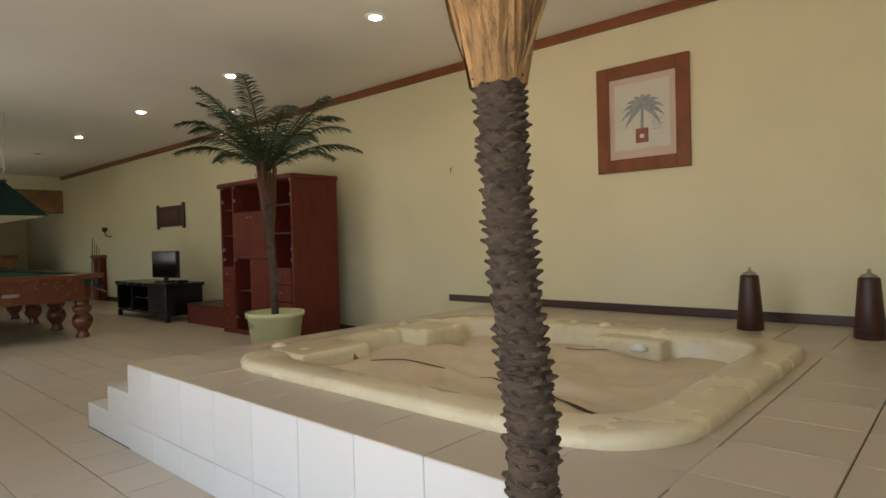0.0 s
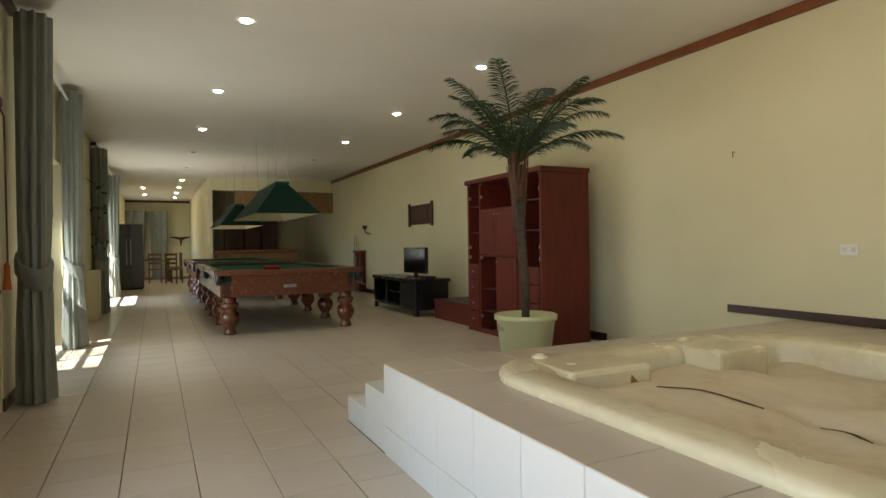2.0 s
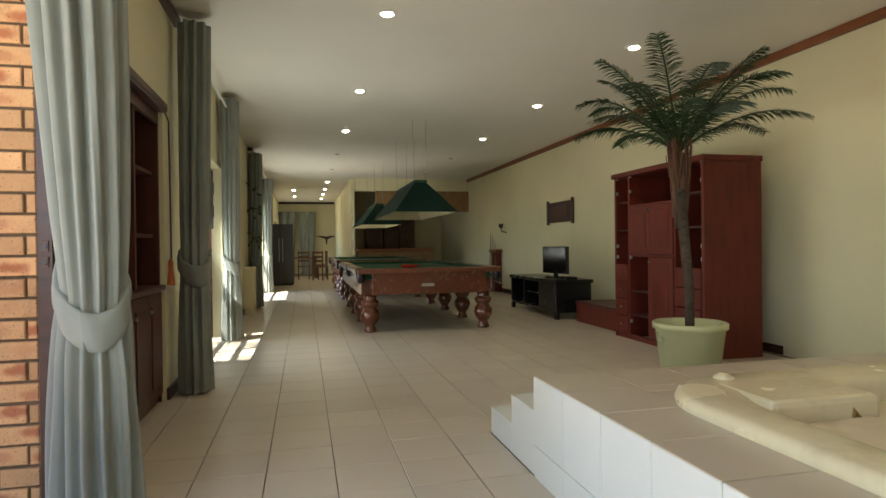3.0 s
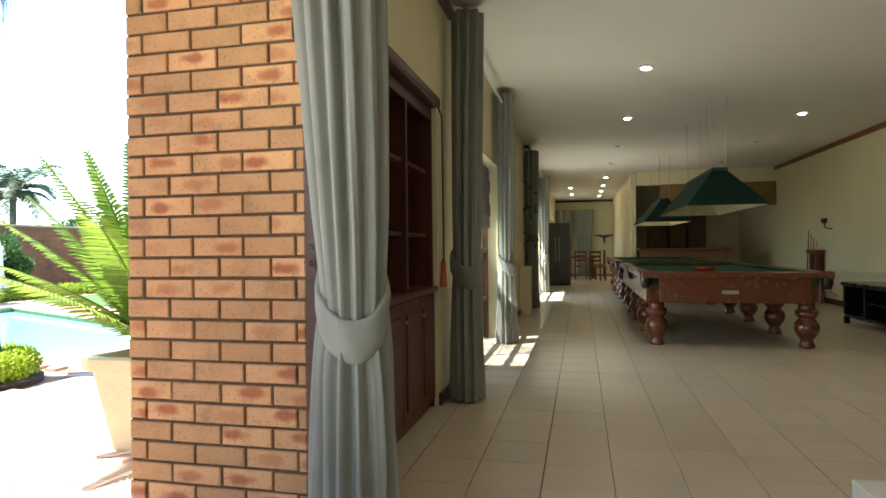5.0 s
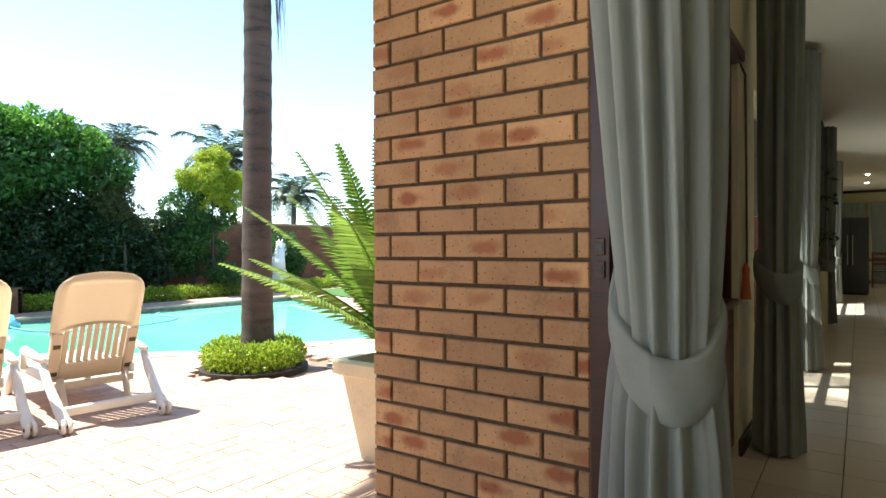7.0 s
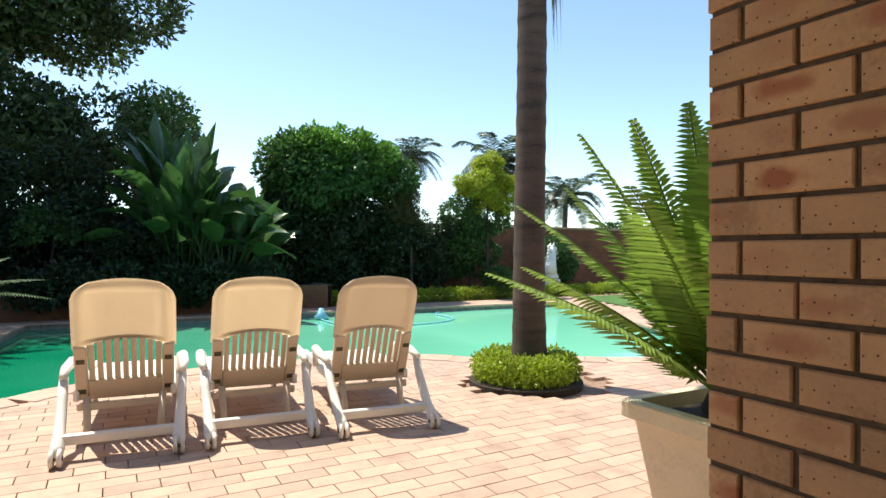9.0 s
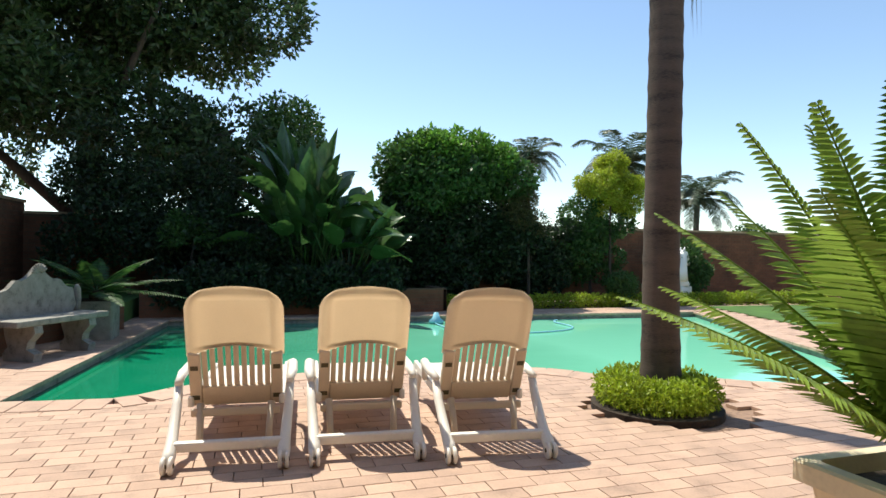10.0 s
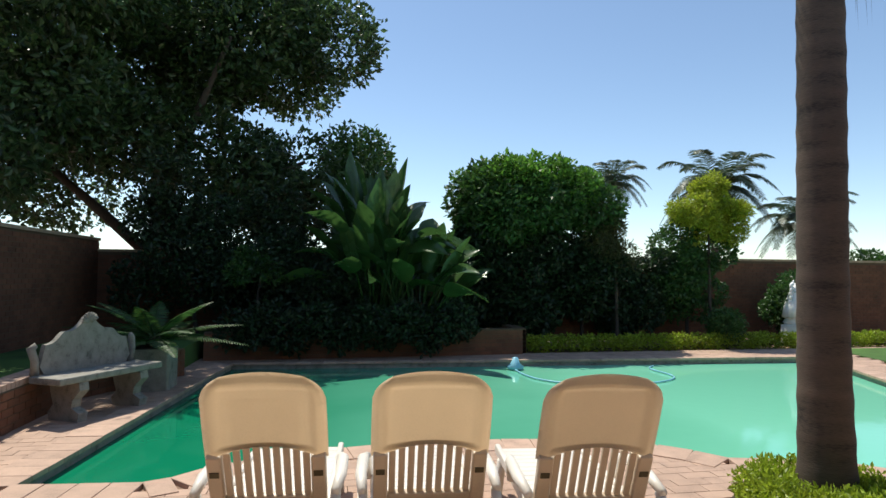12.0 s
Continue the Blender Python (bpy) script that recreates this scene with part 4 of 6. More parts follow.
# ---- built-in cabinet beside the terrace door ----
nc = thing("niche_cabinet", pose(-6.49, -1.33, 0), "dark brown wooden built-in cabinet with open shelves above panelled doors", "cabinet")
NW = 1.23
part("back", box(0, 0, 0.0, NW, 0.02, 2.15), "niche", nc)
part("side", box(0, 0.02, 0, 0.03, 0.5, 2.15), "niche", nc)
part("side", box(NW - 0.03, 0.02, 0, NW, 0.5, 2.15), "niche", nc)
part("cornice", box(0.0, 0.02, 2.15, NW, 0.57, 2.22, 0.015), "niche", nc, "moulded cornice")
part("pelmet", box(0.03, 0.47, 2.06, NW - 0.03, 0.5, 2.15, 0.004), "niche", nc)
for z in (1.22, 1.68):
    part("shelf", box(0.03, 0.02, z, NW - 0.03, 0.46, z + 0.025), "niche", nc)
part("worktop", box(0.0, 0.02, 0.83, NW, 0.54, 0.87, 0.01), "niche", nc)
part("upright", box(NW / 2 - 0.02, 0.02, 0.87, NW / 2 + 0.02, 0.49, 2.06), "niche", nc)
for i in range(3):
    x0 = 0.03 + i * (NW - 0.06) / 3
    x1 = x0 + (NW - 0.06) / 3 - 0.006
    d = part("door", box(x0, 0.49, 0.07, x1, 0.515, 0.82, 0.004), "niche", nc)
    part("panel", box(x0 + 0.06, 0.515, 0.15, x1 - 0.06, 0.524, 0.74, 0.008), "niche", d)
    part("knob", lathe([(0.006, 0), (0.014, 0.01), (0.012, 0.02), (0, 0.022)], 10), "metal", d, "small knob", m=pose(x1 - 0.03, 0.515, 0.7, -90, 0, 0))
part("plinth", box(0.0, 0.02, 0, NW, 0.48, 0.07), "niche", nc)
cable = tagged(part("cable_coil", tube([(0.09 * math.cos(a * 0.7) * (1 - a * 0.02), 0.07 * math.sin(a * 0.7), 0.008 + 0.002 * a) for a in range(20)], 0.006, 6), "black", None, "", True, pose(-5.9, -0.98, 1.245)), "small coil of black cable on the shelf", "cable")
cord = thing("blind_cord", pose(-6.56, SOUTH + 0.03, 0), "brown pull cord with an orange tassel hanging on the wall", "cord")
part("cord", tube([(0, -0.03, 2.18), (0.005, 0, 2.1), (0.012, 0.005, 1.5), (0.0, 0.005, 1.05)], 0.006, 6), "niche", cord)
part("tassel", lathe([(0.008, 1.06), (0.02, 1.03), (0.018, 0.99), (0.028, 0.86), (0.0, 0.86)], 12), "tassel", cord, "orange tassel")


# ---- curtains ----
def curtain(x, y, rx, ry, top, tie, material, folds=9, lean=(0.0, 0.0), dip=0.17, facing=25, upper=1.3, lower=1.2, label="full length grey-green pleated curtain tied back beside the opening"):
    """A gathered drape with deep pleats, drawn in by a fabric band that hangs low on the room side."""
    c = thing("curtain", pose(x, y, 0), label, "curtain", "curtains along the windows")
    bm = bmesh.new()
    n, rows = 176, 56
    grid = []
    for j in range(rows + 1):
        z = 0.015 + (top - 0.015) * j / rows
        row = []
        for i in range(n):
            a = 2 * math.pi * i / n
            waist = tie - dip * math.cos(a - radians(facing))
            k = (z - waist) / (top - waist) if z > waist else (waist - z) / waist
            grow = (upper if z > waist else lower) - 0.84
            s = 0.84 + grow * max(0.0, k) ** (0.8 if z > waist else 0.5)
            shift = max(0.0, (z - tie) / (top - tie)) ** 1.2
            w = math.sin(folds * a + 0.5 * math.sin(1.4 * z + 2 * a) + 0.8 * math.sin(3 * a))
            pleat = 0.19 * math.copysign(abs(w) ** 0.7, w) * (0.55 + 0.45 * math.sin(2.3 * a + 1) ** 2) * (0.5 + 0.5 * min(1, k * 5))
            f = 1 + pleat + 0.03 * math.sin((2 * folds + 3) * a + 1.1 * z) + 0.03 * math.sin(3 * a + 1.6 * z)
            if abs(z - waist) > 0.07 and z < waist:
                f += 0.05 * math.sin(5 * a + 4 * z)
            row.append(bm.verts.new((rx * s * f * math.cos(a) + lean[0] * shift, ry * s * f * math.sin(a) + lean[1] * shift, z)))
        grid.append(row)
    for j in range(rows):
        for i in range(n):
            bm.faces.new((grid[j][i], grid[j][(i + 1) % n], grid[j + 1][(i + 1) % n], grid[j + 1][i]))
    part("drape", bm, material, c, "", True)
    # tie-back band, widest at its low front
    bm = bmesh.new()
    rings = []
    for i in range(65):
        a = 2 * math.pi * i / 64
        front = math.cos(a - radians(facing))
        half = 0.062 + 0.022 * front
        mid = tie - dip * front
        ring = []
        for o, h in ((-0.02, -1.0), (0.006, -1.0), (0.013, -0.9), (0.016, -0.4), (0.017, 0.2), (0.014, 0.86), (0.008, 1.0), (-0.02, 0.97)):
            o += 0.004 * math.sin(7 * a + 2 * h)
            ring.append(bm.verts.new(((rx * 0.96 + o) * math.cos(a), (ry * 0.96 + o) * math.sin(a), mid + half * h)))
        rings.append(ring)
    for a, b in zip(rings, rings[1:]):
        for k in range(7):
            bm.faces.new((a[k], b[k], b[k + 1], a[k + 1]))
    part("tie_back", bm, material, c, "wide fabric tie-back", True)
    return c


curtain(-4.555, -0.68, 0.138, 0.138, 2.75, 0.96, "fabric", 13, (0.03, -0.06), upper=1.3)
curtain(-6.72, -0.63, 0.13, 0.11, 2.95, 1.02, "fabric_dark", 9, (-0.15, 0.0), dip=0.1, upper=1.0, lower=1.05)
curtain(-9.45, -0.66, 0.15, 0.09, 2.95, 0.95, "fabric", 9, dip=0.08, facing=60, upper=1.1, lower=1.3)
curtain(-13.4, -0.66, 0.15, 0.1, 2.9, 0.95, "fabric_dark", 9, dip=0.1, upper=1.1, lower=1.1)
curtain(-17.3, -0.66, 0.13, 0.09, 2.85, 0.95, "fabric", 8, dip=0.1)
for x0, x1 in ((-10.1, -6.9), (-17.6, -14.2)):
    r = thing("curtain_rail", pose(0, 0, 0), "pale curtain rail fixed above the window", "curtain rail")
    part("rail", tube([(x0, -0.68, 2.85), (x1, -0.68, 2.85)], 0.014, 8), "white", r)
    for x in (x0 + 0.2, x1 - 0.2):
        part("bracket", box(x - 0.012, SOUTH, 2.83, x + 0.012, -0.68, 2.85), "white", r)
column = structure("column", box(-14.2, -0.8, 0, -13.5, -0.74, CEIL - 0.06), "wall", "cream wall pilaster")
trim("pilaster_cornice", -14.25, -0.8, CEIL - 0.06, -13.45, -0.71, CEIL, "dark_trim", "dark wooden cornice")
sprig = thing("hanging_plant", pose(-12.5, -0.7, 0), "thin leafy plant stems beside the window on a ledge", "plant")
part("ledge", box(-0.2, -0.1, 0, 0.2, 0.08, 0.8, 0.01), "wall", sprig, "cream pedestal")
bm = tube([(0, 0, 0.8), (0.02, 0.05, 1.3), (-0.02, 0.08, 2.0), (0, 0.1, 2.2)], 0.006, 5)
part("stem", bm, "tree", sprig)
vs, fs = [], []
for i in range(46):
    c = np.array((random.uniform(-0.12, 0.12), 0.06 + random.uniform(-0.08, 0.14), random.choice((1.25, 1.32, 1.75, 1.82, 2.15)) + random.uniform(-0.07, 0.07)))
    d = np.random.normal(size=3) * 0.06
    e = np.cross(d, np.random.normal(size=3))
    e = e / (np.linalg.norm(e) + 1e-6) * 0.022
    k = len(vs)
    vs += [tuple(c), tuple(c + d * 0.5 + e), tuple(c + d), tuple(c + d * 0.5 - e)]
    fs.append((k, k + 1, k + 2, k + 3))
raw("leaves", vs, fs, "leaf_dark", sprig)

# ---- the far end: bar, refrigerator, dining set ----
bar = structure("bar_bulkhead", box(BAR - 0.25, 1.62, 2.68, BAR, NORTH, CEIL), "wall", "white bulkhead above the bar", "wall")
part("header", box(BAR - 0.2, 2.2, 2.1, BAR + 0.015, NORTH, 2.68, 0.004), "oak", bar, "honey wood panelled header")
structure("wall_bar_side", box(-27.4, 1.50, 0, BAR - 0.3, 1.62, CEIL), "wall", "cream painted wall beside the bar")
structure("wall_bar_back", box(-22.0, 1.62, 0, -21.8, NORTH, CEIL), "wall", "cream wall behind the bar")
counter = thing("bar_counter", pose(BAR, 1.7, 0), "long wooden bar counter with a thick top", "bar counter")
part("front", box(-0.5, 0, 0, 0, 2.1, 0.98, 0.005), "oak", counter)
part("top", box(-0.62, -0.06, 0.98, 0.08, 2.15, 1.06, 0.015), "red_trim", counter)
for i in range(4):
    part("panel", box(0.0, 0.08 + i * 0.51, 0.12, 0.018, 0.5 + i * 0.51, 0.88, 0.006), "oak", counter)
for i, (y0, y1) in enumerate(((2.2, 2.75), (2.8, 3.3), (3.35, 3.85))):
    s = thing("bar_cupboard", pose(-21.78, 0, 0), "dark wooden bar cupboard with panelled doors", "cupboard", "bar cupboards")
    part("body", box(0, y0, 0, 0.45, y1, 2.1, 0.006), "cherry_dark" if i % 2 else "oak", s)
    part("door", box(0.45, y0 + 0.02, 0.9, 0.47, y1 - 0.02, 2.05, 0.005), "chair_wood", s)
rack = thing("cue_rack", pose(-15.6, NORTH, 0), "red-brown wooden cue stand with cues by the wall", "cue rack")
part("board", box(-0.25, -0.12, 0.0, 0.25, -0.01, 0.98, 0.008), "cherry", rack)
part("top_bar", box(-0.3, -0.16, 0.95, 0.3, -0.01, 1.02, 0.008), "red_trim", rack)
for i in range(4):
    part("cue", tube([(-0.2 + i * 0.13, -0.2, 0.02), (-0.2 + i * 0.13, -0.13, 1.42 - 0.08 * i)], [0.014, 0.006], 8), "oak" if i % 2 else "dark_trim", rack, "slim wooden cue")
lampw = thing("wall_lamp", pose(-15.0, NORTH, 1.42), "old brass wall bracket lamp", "wall lamp")
part("arm", tube([(0, 0, 0), (0, -0.12, 0.02), (0, -0.14, 0.12)], 0.012, 8), "dark_trim", lampw)
part("cup", lathe([(0.02, 0.1), (0.05, 0.13), (0.055, 0.2), (0.0, 0.2)], 14, at=(0, -0.14)), "dark_trim", lampw)
fr = thing("refrigerator", pose(-20.2, -0.45, 0), "tall dark grey steel double-door refrigerator", "refrigerator")
part("body", box(-0.35, -0.36, 0.04, 0.30, 0.36, 1.82, 0.012), "fridge", fr)
for s in (-1, 1):
    d = part("door", box(0.302, s * 0.004, 0.06, 0.36, s * 0.355, 1.80, 0.01), "fridge", fr)
    part("handle", tube([(0.40, s * 0.05, 0.7), (0.40, s * 0.05, 1.4)], 0.012, 8), "metal", d, "steel bar handle")
part("plinth", box(-0.33, -0.34, 0, 0.28, 0.34, 0.04), "black", fr)

dt = thing("dining_table", pose(-24.6, 0.2, 0), "dark wooden dining table", "table")
part("tabletop", box(-1.1, -0.5, 0.72, 1.1, 0.5, 0.76, 0.01), "chair_wood", dt)
for x in (-1.0, 1.0):
    for y in (-0.4, 0.4):
        part("leg", box(x - 0.04, y - 0.04, 0, x + 0.04, y + 0.04, 0.72, 0.006), "chair_wood", dt)
ch = thing("dining_chair", pose(-23.2, 0.2, 0, 0, 0, 90), "dark wooden dining chair with a slatted back", "chair", "chairs round the dining table")
part("seat", box(-0.21, -0.2, 0.43, 0.21, 0.2, 0.47, 0.01), "chair_wood", ch)
for x in (-0.18, 0.18):
    part("front_leg", box(x - 0.02, 0.15, 0, x + 0.02, 0.19, 0.43, 0.004), "chair_wood", ch)
    part("back_post", box(x - 0.02, -0.2, 0, x + 0.02, -0.16, 0.98, 0.004), "chair_wood", ch)
for z in (0.62, 0.76, 0.9):
    part("back_slat", box(-0.16, -0.19, z, 0.16, -0.17, z + 0.07, 0.004), "chair_wood", ch)
for x, y, r in ((-24.0, 0.85, 180), (-24.6, 0.85, 180), (-25.2, 0.85, 180), (-24.0, -0.45, 0), (-24.6, -0.45, 0), (-22.4, 0.75, 60)):
    copy_thing(ch, pose(x, y, 0, 0, 0, r))
horn = thing("wall_ornament", pose(WEST, 1.15, 1.5), "dark winged wooden ornament on the end wall", "ornament")
part("wings", tube([(0.03, -0.42, 0.08), (0.05, -0.2, 0.06), (0.06, 0, 0.0), (0.05, 0.2, 0.06), (0.03, 0.42, 0.08)], [0.01, 0.04, 0.07, 0.04, 0.01], 8), "dark_trim", horn)
part("stem", tube([(0.03, 0, 0.0), (0.03, 0, -0.28)], [0.05, 0.02], 8), "dark_trim", horn)
curtain(WEST + 0.35, 0.35, 0.12, 0.25, 2.6, 0.05, "fabric_dark", 8, dip=0.0, label="full length grey-green curtain hanging straight at the end wall")
curtain(WEST + 0.35, -0.45, 0.12, 0.25, 2.6, 0.05, "fabric_dark", 8, dip=0.0, label="full length grey-green curtain hanging straight at the end wall")

# ---- garden: ground, pool, walls ----
POOL = [(-1.40, -7.36), (-2.38, -7.26)]
POOL += [(-4.87 + 2.38 * math.sin(radians(a)), -7.1 - 0.93 * math.cos(radians(a))) for a in range(75, -80, -15)]
POOL += [(-7.35, -7.08), (-8.2, -6.86), (-8.8, -6.35), (-9.45, -6.05), (-10.9, -6.0), (-12.0, -8.75), (-13.85, -13.05), (-2.06, -13.7)]


def ring_fill(outer, inner, z):
    bm = bmesh.new()
    es = []
    for loop in (outer, inner):
        vs = [bm.verts.new((x, y, z)) for x, y in loop]
        es += [bm.edges.new((vs[i], vs[(i + 1) % len(vs)])) for i in range(len(vs))]
    bmesh.ops.triangle_fill(bm, use_beauty=True, edges=es)
    return bm


structure("ground", ring_fill([(-400, -400), (400, -400), (400, 400), (-400, 400)], POOL, GROUND - 0.034), "sand", "sandy ground and paving bed reaching the horizon", "ground")
bm = bmesh.new()
hi = [bm.verts.new((x, y, GROUND - 0.034)) for x, y in POOL]
lo = [bm.verts.new((x, y, -1.5)) for x, y in POOL]
for i in range(len(POOL)):
    bm.faces.new((hi[i], hi[(i + 1) % len(POOL)], lo[(i + 1) % len(POOL)], lo[i]))
bm.faces.new(lo)
structure("pool_basin", bm, "stone", "grey plastered swimming pool basin", "pool")
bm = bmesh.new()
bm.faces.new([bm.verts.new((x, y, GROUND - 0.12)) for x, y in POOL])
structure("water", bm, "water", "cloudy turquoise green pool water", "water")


def inside(x, y, poly):
    hit = False
    for i in range(len(poly)):
        (ax, ay), (bx, by) = poly[i], poly[i - 1]
        if (ay > y) != (by > y) and x < (bx - ax) * (y - ay) / (by - ay) + ax:
            hit = not hit
    return hit


def off_pool(x, y):
    best = 9.0
    for i in range(len(POOL)):
        a, b, p = Vector(POOL[i]), Vector(POOL[i - 1]), Vector((x, y))
        t = max(0, min(1, (p - a).dot(b - a) / (b - a).length_squared))
        best = min(best, (a + (b - a) * t - p).length)
    return -best if inside(x, y, POOL) else best


def brick_wall(name, x0, y0, x1, y1, z0, z1, label, thick=0.22, bricks=True, cap=True):
    """A garden wall from (x0, y0) to (x1, y1) with brick courses standing proud of the joints."""
    a, b = Vector((x0, y0, 0)), Vector((x1, y1, 0))
    d = (b - a).normalized()
    n = Vector((-d.y, d.x, 0))
    L = (b - a).length
    w = structure(name, slab([tuple((a + n * s * (thick / 2 - 0.008) + d * e).xy) for s, e in ((-1, 0), (-1, L), (1, L), (1, 0))], z0, z1), "mortar", label, "garden wall")
    if bricks:
        vs, fs = [], []
        rows = int((z1 - z0) / 0.085)
        for j in range(rows):
            x = -0.12 * (j % 2)
            while x < L:
                p0, p1 = max(0, x), min(L, x + 0.222)
                if p1 - p0 > 0.03:
                    k = len(vs)
                    for s in (-1, 1):
                        for u, z in ((p0, 0), (p1, 0), (p1, 0.073), (p0, 0.073)):
                            v = a + d * u + n * s * (thick / 2)
                            vs.append((v.x, v.y, z0 + j * 0.085 + z))
                    fs += [(k, k + 1, k + 2, k + 3), (k + 4, k + 7, k + 6, k + 5), (k + 3, k + 2, k + 6, k + 7), (k, k + 4, k + 5, k + 1), (k, k + 3, k + 7, k + 4), (k + 1, k + 5, k + 6, k + 2)]
                x += 0.234
        o = raw("brickwork", vs, fs, "redbrick", w)
        o["kind"] = "stuff"
    if cap:
        part("coping", slab([tuple((a + n * s * (thick / 2 + 0.03) + d * e).xy) for s, e in ((-1, 0), (-1, L), (1, L), (1, 0))], z1, z1 + 0.06), "walltop", w, "pale coping")
    return w


brick_wall("garden_wall_1", 1.3, -3.0, 1.3, -16.5, GROUND, 2.16, "tall red brick garden wall")
brick_wall("garden_wall_2", 1.2, -16.55, -26.0, -16.55, GROUND, 1.92, "red brick garden wall behind the shrubs")
brick_wall("garden_wall_3", -26.0, -16.5, -26.0, -2.0, GROUND, 1.9, "red brick garden wall in sunlight")
brick_wall("retaining_wall_1", -0.40, -4.5, -0.49, -10.77, GROUND, 0.26, "low brick retaining wall with a header coping", 0.25, cap=False)
brick_wall("retaining_wall_2", -0.49, -10.77, -1.42, -12.5, GROUND, 0.26, "low brick retaining wall with a header coping", 0.25, cap=False)
brick_wall("retaining_wall_3", -1.5, -14.15, -7.8, -14.35, GROUND, 0.36, "low brick planter wall behind the pool", 0.25, cap=False)
brick_wall("retaining_wall_4", -7.8, -14.35, -7.8, -16.2, GROUND, 0.36, "low brick planter wall behind the pool", 0.25, cap=False)
structure("lawn_1", slab([(-0.30, -4.0), (1.2, -4.0), (1.2, -16.4), (-1.45, -16.4), (-1.34, -12.5), (-0.38, -10.77)], GROUND, 0.2), "lawn", "raised green lawn", "lawn")
structure("flower_bed", slab([(-1.5, -14.28), (-7.7, -14.48), (-7.7, -16.4), (-1.46, -16.4)], GROUND, 0.26), "soil", "dark planting bed", "flower bed")
structure("lawn_2", slab([(-13.4, -8.0), (-25.8, -5.0), (-25.8, -14.2), (-15.3, -14.2)], GROUND - 0.03, GROUND + 0.004), "lawn", "green lawn beyond the pool", "lawn")
vs, fs = [], []
for y0, y1, x0, x1 in ((-10.7, -4.5, -0.58, -0.31),):
    y = y0
    while y < y1:
        k = len(vs)
        for z in (0.255, 0.325):
            vs += [(x0, y, z), (x1, y, z), (x1, y + 0.075, z), (x0, y + 0.075, z)]
        fs += [(k, k + 3, k + 2, k + 1), (k + 4, k + 5, k + 6, k + 7), (k, k + 1, k + 5, k + 4), (k + 1, k + 2, k + 6, k + 5), (k + 2, k + 3, k + 7, k + 6), (k + 3, k, k + 4, k + 7)]
        y += 0.088
hc = raw("header_course", vs, fs, "coping", bpy.data.objects["retaining_wall_1"], "sunlit header course")
hc["kind"] = "stuff"


